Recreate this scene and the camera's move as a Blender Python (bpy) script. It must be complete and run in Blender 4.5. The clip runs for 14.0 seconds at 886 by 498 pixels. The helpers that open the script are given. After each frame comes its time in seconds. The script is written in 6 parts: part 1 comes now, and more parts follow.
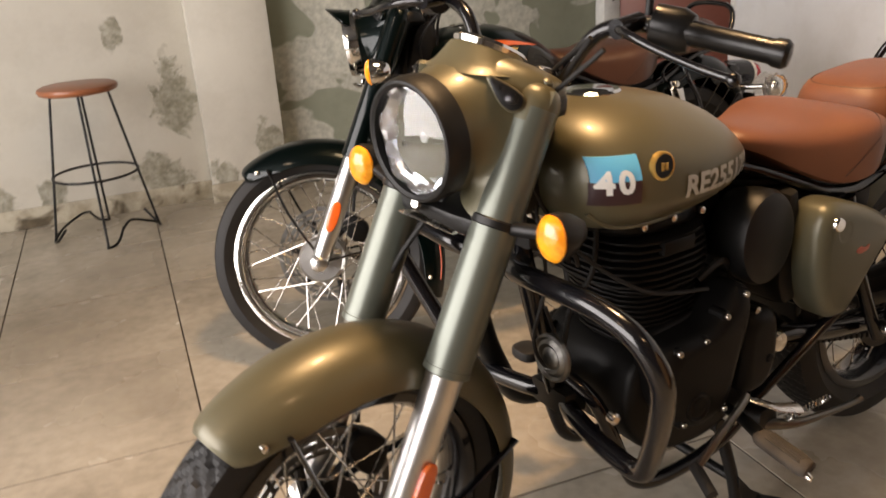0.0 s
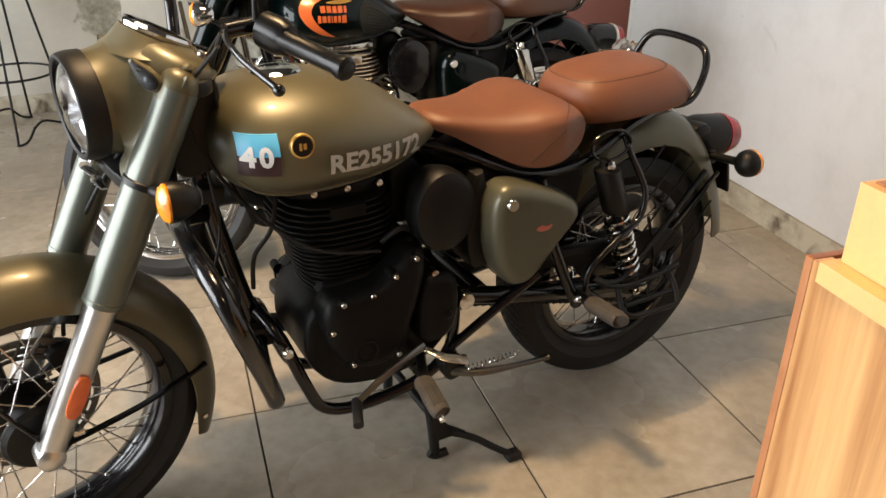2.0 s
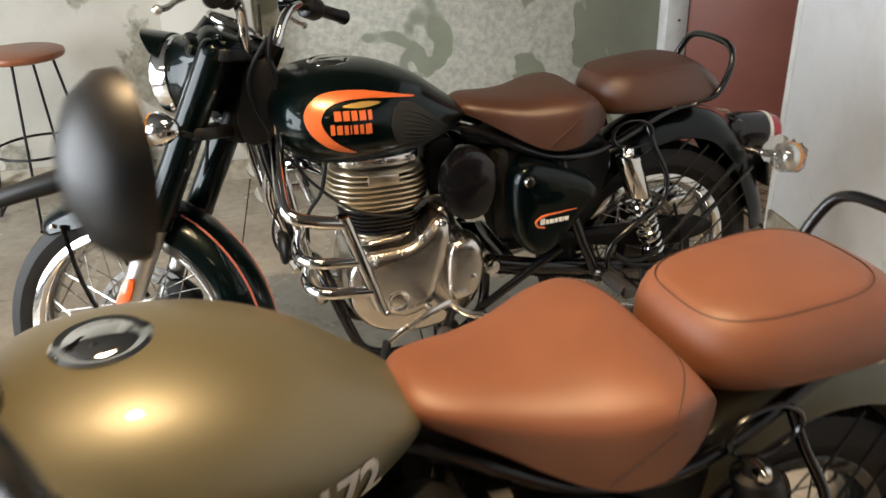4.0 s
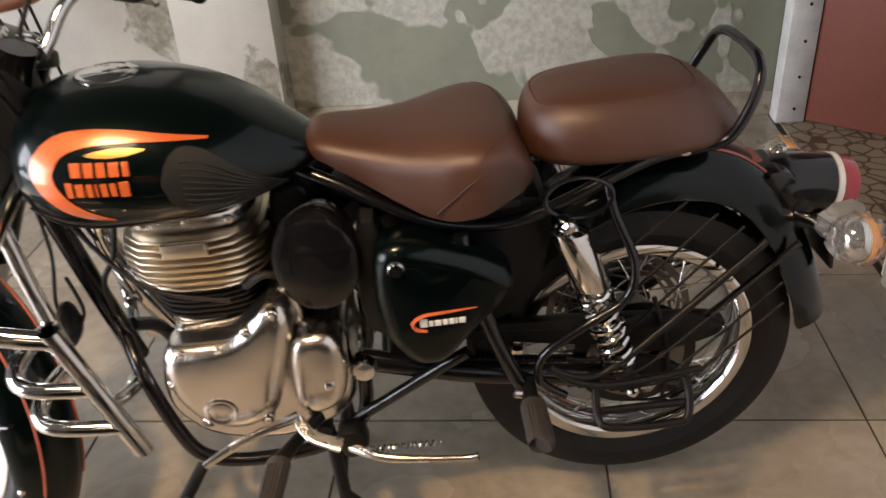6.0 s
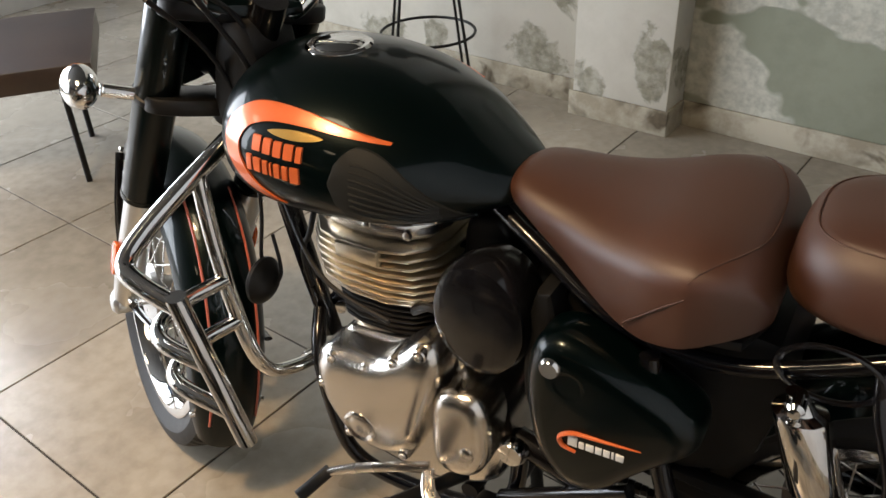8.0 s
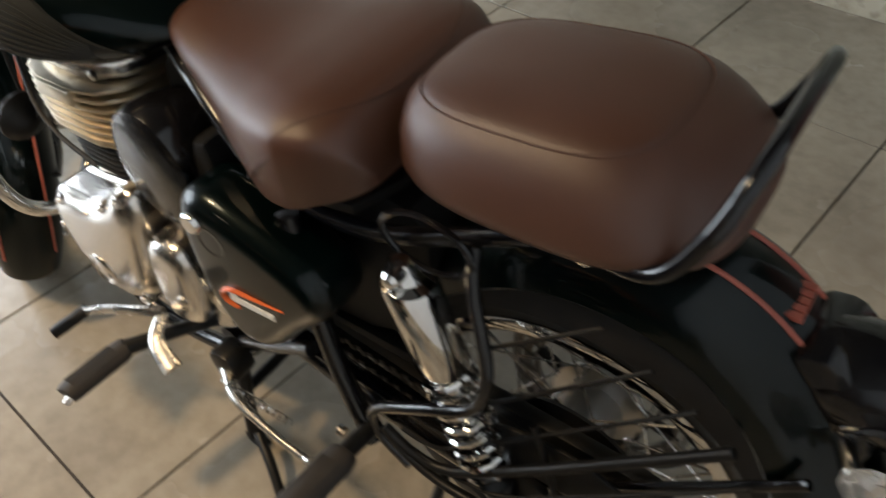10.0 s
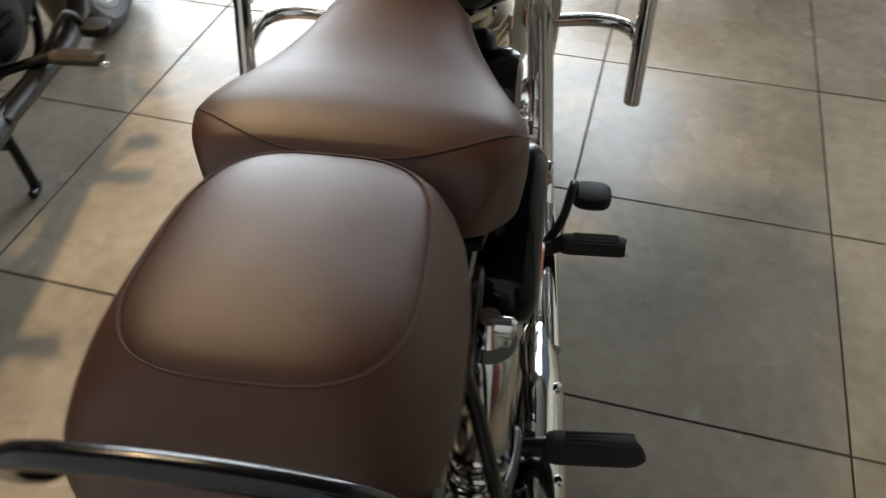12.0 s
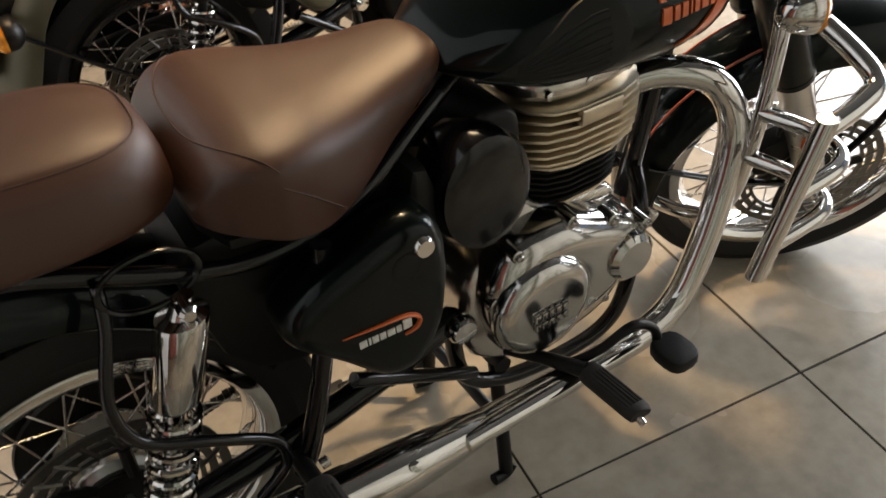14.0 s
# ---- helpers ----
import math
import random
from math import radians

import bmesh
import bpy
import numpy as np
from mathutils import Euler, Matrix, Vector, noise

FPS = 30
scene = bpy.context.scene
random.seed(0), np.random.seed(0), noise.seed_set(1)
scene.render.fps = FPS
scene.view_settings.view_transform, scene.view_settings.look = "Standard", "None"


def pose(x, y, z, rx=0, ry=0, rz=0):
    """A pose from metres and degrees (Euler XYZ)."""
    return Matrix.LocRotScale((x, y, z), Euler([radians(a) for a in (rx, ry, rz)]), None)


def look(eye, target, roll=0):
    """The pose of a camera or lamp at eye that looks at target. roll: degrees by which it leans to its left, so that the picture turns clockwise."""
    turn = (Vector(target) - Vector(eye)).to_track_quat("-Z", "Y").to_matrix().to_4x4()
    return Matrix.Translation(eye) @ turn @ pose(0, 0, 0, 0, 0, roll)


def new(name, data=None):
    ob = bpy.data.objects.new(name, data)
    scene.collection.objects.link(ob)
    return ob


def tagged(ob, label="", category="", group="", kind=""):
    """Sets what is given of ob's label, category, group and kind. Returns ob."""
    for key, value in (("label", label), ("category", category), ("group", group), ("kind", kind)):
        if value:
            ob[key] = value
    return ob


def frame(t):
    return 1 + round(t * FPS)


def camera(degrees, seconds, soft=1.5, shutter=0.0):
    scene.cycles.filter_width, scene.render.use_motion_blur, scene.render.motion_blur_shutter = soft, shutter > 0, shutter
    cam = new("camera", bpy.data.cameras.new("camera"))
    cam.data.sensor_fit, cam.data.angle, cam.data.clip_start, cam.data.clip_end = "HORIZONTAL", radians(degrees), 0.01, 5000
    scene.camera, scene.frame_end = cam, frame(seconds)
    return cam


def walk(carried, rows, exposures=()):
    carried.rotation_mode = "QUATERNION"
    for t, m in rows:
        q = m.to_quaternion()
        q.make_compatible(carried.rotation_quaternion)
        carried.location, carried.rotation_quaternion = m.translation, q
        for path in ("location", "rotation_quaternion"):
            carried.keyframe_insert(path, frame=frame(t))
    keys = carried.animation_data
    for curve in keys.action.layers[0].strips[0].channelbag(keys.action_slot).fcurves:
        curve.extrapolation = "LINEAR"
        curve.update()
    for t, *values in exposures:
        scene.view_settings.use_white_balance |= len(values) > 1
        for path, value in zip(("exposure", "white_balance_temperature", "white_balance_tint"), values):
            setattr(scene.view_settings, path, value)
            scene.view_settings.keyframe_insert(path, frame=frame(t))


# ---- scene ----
cam = camera(56.0, 14.0, shutter=0.35)
PATH = [
    (0, (-0.64, -1.45, 1.22), (0.005, 0.307, 0.516), -4.0),
    (0.5, (-0.443, -1.57, 1.231), (0.067, 0.182, 0.413), -3.4),
    (1, (-0.255, -1.73, 1.296), (0.319, -0.011, 0.451), -2.3),
    (1.5, (-0.127, -1.827, 1.34), (0.456, -0.109, 0.5), -0.4),
    (2, (-0.1, -1.825, 1.37), (0.47, -0.13, 0.475), 0.8),
    (2.5, (-0.064, -1.772, 1.38), (0.397, -0.058, 0.457), -0.2),
    (3, (0.003, -1.535, 1.387), (0.422, 0.207, 0.5), -0.1),
    (3.5, (0.129, -1.299, 1.379), (0.533, 0.46, 0.518), -0.1),
    (3.7, (0.207, -1.168, 1.394), (0.568, 0.601, 0.534), -0.6),
    (5.8, (0.939, -0.336, 1.394), (0.796, 1.39, 0.393), -3.9),
    (6, (1.008, -0.27, 1.374), (0.838, 1.431, 0.336), -4.1),
    (6.5, (1.115, -0.094, 1.356), (0.88, 1.541, 0.228), -1.6),
    (7, (1.174, 0.009, 1.346), (0.499, 1.53, 0.237), -3.5),
    (7.2, (1.191, 0.038, 1.356), (0.366, 1.492, 0.257), -2.7),
    (9.3, (1.256, 0.382, 1.363), (0.076, 1.503, 0.2), -5.7),
    (9.5, (1.339, 0.441, 1.334), (0.147, 1.491, 0.119), -7.2),
    (10, (1.556, 0.515, 1.317), (0.538, 1.519, -0.081), -4.6),
    (10.5, (1.639, 0.64, 1.295), (0.681, 1.56, -0.2), -1.2),
    (11, (1.599, 0.84, 1.295), (0.434, 1.43, -0.22), -0.1),
    (11.5, (1.56, 1.01, 1.295), (0.149, 1.141, -0.118), -0.5),
    (12, (1.57, 1.296, 1.32), (0.196, 0.928, -0.086), 0.2),
    (12.5, (1.448, 1.5, 1.286), (0.136, 0.745, -0.022), -0.2),
    (13, (1.349, 1.655, 1.312), (0.168, 0.53, 0.155), -2.0),
    (13.5, (1.171, 1.893, 1.335), (0.357, 0.529, 0.12), -4.4),
    (14, (1.033, 1.943, 1.315), (0.472, 0.522, 0.025), -5.5),
]
# the clip's own exposure: seconds, stops, white balance
EXPOSURE = [(0, -0.92, 8150, 22), (0.5, -0.9, 8050, 22), (1, -0.64, 7400, 17), (2, -0.74, 7250, 15), (3, -0.65, 7200, 14), (3.5, -0.58, 7000, 12), (6, -0.6, 7050, 21), (7, -0.46, 6550, 19), (9.3, -1.33, 7200, 10), (9.6, -1.28, 7200, 10), (10, -0.92, 6600, 10), (10.5, -0.6, 6150, 9), (11, -0.45, 6000, 9), (11.5, -0.85, 6350, 9), (12, -1.0, 6750, 10), (12.5, -1.13, 7100, 13), (13, -1.28, 7250, 13), (13.5, -0.7, 7400, 14), (14, -0.52, 7200, 15)]
walk(cam, [(t, look(eye, target, roll)) for t, eye, target, roll in PATH], EXPOSURE)

# ---- world, sun and exposure ----
world = bpy.data.worlds.new("world")
scene.world = world
world.use_nodes = True
wn = world.node_tree
sky = wn.nodes.new("ShaderNodeTexSky")
sky.sky_type = "NISHITA"
sky.sun_disc = False
sky.sun_elevation = radians(50)
sky.sun_rotation = radians(250)
wn.nodes["Background"].inputs["Strength"].default_value = 0.06
wn.links.new(sky.outputs["Color"], wn.nodes["Background"].inputs["Color"])


def area_lamp(name, m, sx, sy, watts, color):
    data = bpy.data.lights.new(name, "AREA")
    data.shape, data.size, data.size_y, data.energy, data.color = "RECTANGLE", sx, sy, watts, color
    ob = new(name, data)
    ob.matrix_world = m
    return ob


def ceiling_downlight(name, place, radius, watts, color, cone):
    data = bpy.data.lights.new(name, "SPOT")
    data.shadow_soft_size, data.energy, data.color = radius, watts, color
    data.spot_size, data.spot_blend = radians(cone), 1.0
    ob = new(name, data)
    ob.location = place
    return ob


# daylight through the glazed shop front
area_lamp("shopfront_daylight", look((-3.55, -0.5, 1.45), (0, -0.5, 0.9)), 4.2, 2.3, 660, (0.8, 0.9, 1.0))
# warm ceiling downlights: place and power; the last two are added unseen fill
LAMPS = [(0.12, -0.15, 350), (0.1, -2.5, 130), (-2.3, -0.9, 60)]
for lx, ly, watts in LAMPS:
    ceiling_downlight("ceiling_lamp_light", (lx, ly, 2.7), 0.09, watts, (1.0, 0.68, 0.36), 114)

# ---- materials ----
MATS = {}


def mat(name, color, rough=0.5, metal=0.0, var=0.12, scale=9.0, bump=0.0, bump_scale=180.0, coat=0.0, rvar=0.08, second=None, coords="Object", spec=0.5):
    """A surface with colour and gloss that vary at two scales."""
    m = bpy.data.materials.new(name)
    m.use_nodes = True
    t = m.node_tree
    n, l = t.nodes, t.links
    b = n["Principled BSDF"]
    b.inputs["Metallic"].default_value = metal
    b.inputs["Coat Weight"].default_value = coat
    b.inputs["Coat Roughness"].default_value = 0.04
    tc = n.new("ShaderNodeTexCoord")
    big, fine = n.new("ShaderNodeTexNoise"), n.new("ShaderNodeTexNoise")
    big.inputs["Scale"].default_value, big.inputs["Detail"].default_value = scale, 4
    fine.inputs["Scale"].default_value, fine.inputs["Detail"].default_value = bump_scale, 3
    for x in (big, fine):
        l.new(tc.outputs[coords], x.inputs["Vector"])
    add = n.new("ShaderNodeMath")
    add.operation = "MULTIPLY_ADD"
    l.new(fine.outputs["Fac"], add.inputs[0])
    add.inputs[1].default_value = 0.35
    l.new(big.outputs["Fac"], add.inputs[2])
    ramp = n.new("ShaderNodeValToRGB")
    lo = [c * (1 - var) for c in color]
    hi = [min(1, c * (1 + var)) for c in color] if second is None else list(second)
    ramp.color_ramp.elements[0].position, ramp.color_ramp.elements[0].color = 0.42, (*lo, 1)
    ramp.color_ramp.elements[1].position, ramp.color_ramp.elements[1].color = 0.92, (*hi, 1)
    l.new(add.outputs[0], ramp.inputs["Fac"])
    l.new(ramp.outputs["Color"], b.inputs["Base Color"])
    r = n.new("ShaderNodeMapRange")
    r.inputs["To Min"].default_value, r.inputs["To Max"].default_value = max(0.02, rough - rvar), min(1, rough + rvar)
    l.new(big.outputs["Fac"], r.inputs["Value"])
    l.new(r.outputs["Result"], b.inputs["Roughness"])
    if bump:
        bp = n.new("ShaderNodeBump")
        bp.inputs["Strength"].default_value, bp.inputs["Distance"].default_value = bump, 0.002
        l.new(fine.outputs["Fac"], bp.inputs["Height"])
        l.new(bp.outputs["Normal"], b.inputs["Normal"])
    b.inputs["Specular IOR Level"].default_value = spec
    MATS[name] = m
    return m


army = mat("army_green_satin_paint", (0.098, 0.089, 0.053), 0.4, 0.3, 0.05, 5, 0.02, 900, coat=0.15, rvar=0.03)
panel_paint = mat("grey_green_panel_paint", (0.085, 0.084, 0.056), 0.38, 0.25, 0.05, 5, 0.02, 900, coat=0.1, rvar=0.03)
grip_rubber = mat("shiny_black_grip_rubber", (0.004, 0.004, 0.004), 0.3, 0, 0.2, 20, 0.06, 300, spec=0.3)
# the fork's army green, with the grey-blue of daylight mixed into the colour
army_daylit = mat("army_satin_paint_daylit_grey", (0.115, 0.128, 0.108), 0.34, 0.5, 0.05, 5, 0.02, 900, coat=0.1, rvar=0.03)
deep_green = mat("dark_green_gloss_paint", (0.0005, 0.0035, 0.0035), 0.3, 0.5, 0.2, 4, coat=0.42, rvar=0.03, spec=0.12)
gloss_black = mat("black_gloss_paint", (0.004, 0.004, 0.005), 0.2, 0.0, 0.2, 6, coat=0.4, rvar=0.05, spec=0.3)
satin_black = mat("black_satin_paint", (0.005, 0.005, 0.005), 0.42, 0.0, 0.25, 14, 0.05, 500, spec=0.28)
matt_black = mat("black_textured_metal", (0.008, 0.0075, 0.007), 0.55, 0.3, 0.3, 20, 0.12, 600, spec=0.28)
plastic_black = mat("black_plastic", (0.005, 0.005, 0.005), 0.5, 0.0, 0.25, 30, 0.08, 700, spec=0.28)
rubber = mat("black_rubber", (0.0085, 0.0083, 0.0083), 0.6, 0.0, 0.35, 20, 0.2, 260, spec=0.32)
peg_rubber = mat("brown_dusty_rubber", (0.05, 0.042, 0.034), 0.8, 0.0, 0.35, 30, 0.2, 400)
peg_dark = mat("dark_dusty_rubber", (0.022, 0.019, 0.017), 0.75, 0.0, 0.3, 30, 0.2, 400)
chrome = mat("chrome", (0.66, 0.65, 0.63), 0.08, 1.0, 0.04, 12, rvar=0.04)
bright_mirror = mat("silvered_reflector", (0.93, 0.94, 0.96), 0.26, 1.0, 0.03, 12, rvar=0.04)
dull_chrome = mat("worn_bright_steel", (0.6, 0.58, 0.55), 0.26, 1.0, 0.12, 25, 0.03, 400)
dark_steel = mat("drilled_dark_steel", (0.15, 0.145, 0.135), 0.38, 1.0, 0.12, 25, 0.03, 400)
alloy = mat("brushed_alloy", (0.55, 0.545, 0.53), 0.3, 1.0, 0.08, 15, 0.04, 500)
polished = mat("polished_engine_alloy", (0.66, 0.63, 0.59), 0.23, 1.0, 0.08, 14, 0.03, 300, rvar=0.06)
mirror_alloy = mat("mirror_polished_alloy", (0.56, 0.55, 0.53), 0.13, 1.0, 0.06, 14, 0.02, 200, rvar=0.05)
# plain alloy fins; the warm lamplight on them is tinted into this colour
fin_metal_lamplit = mat("machined_fin_alloy_lamplit", (0.74, 0.65, 0.51), 0.33, 1.0, 0.1, 25, 0.04, 300)
leather = mat("brown_leatherette", (0.06, 0.0235, 0.013), 0.42, 0.0, 0.12, 7, 0.2, 950, rvar=0.05, spec=0.58)
leather_tan = mat("tan_leatherette", (0.17, 0.063, 0.031), 0.45, 0.0, 0.12, 7, 0.2, 950, rvar=0.05, spec=0.5)
stitch = mat("seam_thread", (0.06, 0.026, 0.016), 0.7, 0, 0.2, 60)
orange = mat("orange_tank_paint", (0.62, 0.13, 0.035), 0.3, 0.2, 0.06, 8, coat=0.5, rvar=0.03)
flash_paint = mat("orange_gold_flash_paint", (0.62, 0.13, 0.035), 0.28, 0.2, 0.06, 8, coat=0.6, rvar=0.03)
gold = mat("gold_trim", (0.62, 0.4, 0.12), 0.3, 0.7, 0.1, 10)
red_line = mat("red_pinstripe", (0.42, 0.11, 0.075), 0.4, 0, 0.1, 10)
knee = mat("black_ribbed_rubber", (0.012, 0.013, 0.012), 0.55, 0, 0.2, 20, 0.1, 300, spec=0.28)
sticker_blue = mat("sky_blue_sticker", (0.09, 0.45, 0.72), 0.4, 0, 0.04, 6)
sticker_dark = mat("dark_maroon_sticker", (0.035, 0.013, 0.016), 0.4, 0, 0.1, 6)
white_ink = mat("white_lettering", (0.75, 0.75, 0.72), 0.5, 0, 0.05, 10)
grey_ink = mat("pale_grey_stencil", (0.42, 0.41, 0.37), 0.55, 0, 0.12, 60)
amber = mat("amber_lens", (0.75, 0.2, 0.008), 0.16, 0, 0.12, 40, 0.9, 110, coat=0.6, second=(1.0, 0.42, 0.03))
amber_dim = mat("amber_reflector", (0.62, 0.1, 0.015), 0.2, 0, 0.1, 40, coat=0.6)
red_lens = mat("red_lens", (0.3, 0.006, 0.012), 0.16, 0, 0.12, 60, coat=0.6)
wrap = mat("crumpled_clear_film", (0.9, 0.9, 0.88), 0.12, 0.0, 0.05, 45, 0.9, 60)
wrap.node_tree.nodes["Principled BSDF"].inputs["Transmission Weight"].default_value = 0.9
wrap.node_tree.nodes["Principled BSDF"].inputs["IOR"].default_value = 1.15
engine_black = mat("black_engine_casting", (0.004, 0.0038, 0.0037), 0.42, 0.0, 0.25, 18, 0.1, 420, spec=0.13)
ply_light = mat("pale_plywood", (0.62, 0.37, 0.15), 0.45, 0, 0.12, 3, 0.06, 120)
stool_wood = mat("red_brown_varnished_wood", (0.26, 0.085, 0.035), 0.35, 0, 0.25, 9, 0.05, 120)
door_paint = mat("red_brown_laminate", (0.2, 0.065, 0.045), 0.42, 0, 0.15, 2.5, 0.05, 60)
white_metal = mat("chipped_white_paint", (0.62, 0.62, 0.6), 0.45, 0.0, 0.15, 12, 0.1, 80)
dark_wood = mat("dark_brown_table_wood", (0.05, 0.032, 0.022), 0.4, 0, 0.3, 5, 0.06, 90)
edge_wood = mat("orange_brown_edge_wood", (0.33, 0.13, 0.05), 0.5, 0.0, 0.15, 30, 0.05, 200)
ceiling_paint = mat("dark_painted_ceiling", (0.05, 0.048, 0.045), 0.8, 0, 0.15, 2)
south_paint = mat("dark_brown_panelling", (0.075, 0.055, 0.04), 0.7, 0, 0.2, 2)
paving = mat("pale_concrete_paving", (0.45, 0.44, 0.42), 0.8, 0, 0.15, 2, 0.1, 80)
grout_mat = mat("dark_grout", (0.032, 0.024, 0.017), 0.85, 0, 0.3, 8)


def tile_material():
    m = mat("beige_cement_tile", (0.37, 0.325, 0.265), 0.27, 0.0, 0.16, 1.7, 0.03, 60, rvar=0.08, coords="Generated")
    t = m.node_tree
    n, l = t.nodes, t.links
    b = n["Principled BSDF"]
    info, tc = n.new("ShaderNodeObjectInfo"), n.new("ShaderNodeNewGeometry")
    ns, fs = n.new("ShaderNodeTexNoise"), n.new("ShaderNodeTexNoise")
    ns.inputs["Scale"].default_value, ns.inputs["Detail"].default_value = 2.6, 6
    ns.inputs["Roughness"].default_value = 0.62
    fs.inputs["Scale"].default_value, fs.inputs["Detail"].default_value = 26, 4
    l.new(tc.outputs["Position"], ns.inputs["Vector"])
    l.new(tc.outputs["Position"], fs.inputs["Vector"])
    ramp = n.new("ShaderNodeValToRGB")
    e = ramp.color_ramp.elements
    e[0].position, e[0].color = 0.3, (0.235, 0.205, 0.164, 1)
    e[1].position, e[1].color = 0.72, (0.4, 0.36, 0.294, 1)
    mid = ramp.color_ramp.elements.new(0.5)
    mid.color = (0.325, 0.29, 0.234, 1)
    l.new(ns.outputs["Fac"], ramp.inputs["Fac"])
    hs = n.new("ShaderNodeHueSaturation")
    rng = n.new("ShaderNodeMapRange")
    rng.inputs["To Min"].default_value, rng.inputs["To Max"].default_value = 0.9, 1.08
    l.new(info.outputs["Random"], rng.inputs["Value"])
    l.new(rng.outputs["Result"], hs.inputs["Value"])
    l.new(ramp.outputs["Color"], hs.inputs["Color"])
    mx = n.new("ShaderNodeMix")
    mx.data_type, mx.blend_type = "RGBA", "MULTIPLY"
    mx.inputs["Factor"].default_value = 0.35
    l.new(hs.outputs["Color"], mx.inputs["A"])
    gr = n.new("ShaderNodeValToRGB")
    gr.color_ramp.elements[0].position, gr.color_ramp.elements[0].color = 0.3, (0.55, 0.52, 0.48, 1)
    gr.color_ramp.elements[1].position, gr.color_ramp.elements[1].color = 0.62, (1, 1, 1, 1)
    l.new(fs.outputs["Fac"], gr.inputs["Fac"])
    l.new(gr.outputs["Color"], mx.inputs["B"])
    l.new(mx.outputs["Result"], b.inputs["Base Color"])
    return m


tile_mat = tile_material()


def wall_material(name, paint, patch, lo, hi, scale, scuff, stains=()):
    """Old paint with damp patches that have flaked off in islands."""
    m = bpy.data.materials.new(name)
    m.use_nodes = True
    n, l = m.node_tree.nodes, m.node_tree.links
    b = n["Principled BSDF"]
    b.inputs["Roughness"].default_value = 0.8
    geo = n.new("ShaderNodeNewGeometry")

    def noise_at(s, detail, rough=0.55, warp=0.0):
        x = n.new("ShaderNodeTexNoise")
        x.inputs["Scale"].default_value, x.inputs["Detail"].default_value = s, detail
        x.inputs["Roughness"].default_value, x.inputs["Distortion"].default_value = rough, warp
        l.new(geo.outputs["Position"], x.inputs["Vector"])
        return x

    def ramp_of(src, a, ca, z, cz):
        r = n.new("ShaderNodeValToRGB")
        r.color_ramp.elements[0].position, r.color_ramp.elements[0].color = a, ca
        r.color_ramp.elements[1].position, r.color_ramp.elements[1].color = z, cz
        l.new(src, r.inputs["Fac"])
        return r

    isle, cloud, grain = noise_at(scale, 3, 0.5, 0.6), noise_at(1.3, 4), noise_at(38, 4)
    mask = ramp_of(isle.outputs["Fac"], lo, (0, 0, 0, 1), hi, (1, 1, 1, 1))
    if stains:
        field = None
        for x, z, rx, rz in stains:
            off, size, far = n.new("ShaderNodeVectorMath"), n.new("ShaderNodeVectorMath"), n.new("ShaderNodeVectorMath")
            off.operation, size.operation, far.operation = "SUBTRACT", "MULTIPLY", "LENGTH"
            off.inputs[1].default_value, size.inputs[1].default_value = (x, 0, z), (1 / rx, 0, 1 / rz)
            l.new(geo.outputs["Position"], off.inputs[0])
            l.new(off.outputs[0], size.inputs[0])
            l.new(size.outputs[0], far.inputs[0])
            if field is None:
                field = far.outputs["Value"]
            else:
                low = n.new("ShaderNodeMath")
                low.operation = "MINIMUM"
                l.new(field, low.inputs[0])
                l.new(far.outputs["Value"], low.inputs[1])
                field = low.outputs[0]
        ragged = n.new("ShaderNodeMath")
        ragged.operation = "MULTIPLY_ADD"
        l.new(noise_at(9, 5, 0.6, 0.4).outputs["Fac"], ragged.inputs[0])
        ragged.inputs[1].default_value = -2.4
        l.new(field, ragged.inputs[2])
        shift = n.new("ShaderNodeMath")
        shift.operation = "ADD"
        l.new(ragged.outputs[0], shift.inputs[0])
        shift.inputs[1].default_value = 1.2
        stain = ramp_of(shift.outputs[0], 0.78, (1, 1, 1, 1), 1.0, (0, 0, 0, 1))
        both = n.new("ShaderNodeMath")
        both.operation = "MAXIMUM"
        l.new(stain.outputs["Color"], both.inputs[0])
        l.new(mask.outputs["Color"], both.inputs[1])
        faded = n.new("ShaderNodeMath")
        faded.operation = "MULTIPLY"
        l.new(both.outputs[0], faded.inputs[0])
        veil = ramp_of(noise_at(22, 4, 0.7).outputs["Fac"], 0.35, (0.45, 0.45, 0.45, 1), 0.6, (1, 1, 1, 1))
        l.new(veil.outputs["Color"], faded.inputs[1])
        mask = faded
    base = ramp_of(cloud.outputs["Fac"], 0.3, (*[c * 0.88 for c in paint], 1), 0.7, (*paint, 1))
    spot = ramp_of(grain.outputs["Fac"], 0.35, (*[c * 0.72 for c in patch], 1), 0.65, (*patch, 1))
    mx = n.new("ShaderNodeMix")
    mx.data_type = "RGBA"
    l.new(mask.outputs[0], mx.inputs["Factor"])
    l.new(base.outputs["Color"], mx.inputs["A"])
    l.new(spot.outputs["Color"], mx.inputs["B"])
    dirt = n.new("ShaderNodeMix")
    dirt.data_type, dirt.blend_type = "RGBA", "MULTIPLY"
    dirt.inputs["Factor"].default_value = scuff
    l.new(mx.outputs["Result"], dirt.inputs["A"])
    dr = ramp_of(noise_at(5, 5, 0.7).outputs["Fac"], 0.36, (0.45, 0.4, 0.33, 1), 0.55, (1, 1, 1, 1))
    l.new(dr.outputs["Color"], dirt.inputs["B"])
    l.new(dirt.outputs["Result"], b.inputs["Base Color"])
    bp = n.new("ShaderNodeBump")
    bp.inputs["Strength"].default_value, bp.inputs["Distance"].default_value = 0.5, 0.004
    ad = n.new("ShaderNodeMath")
    ad.operation = "MULTIPLY_ADD"
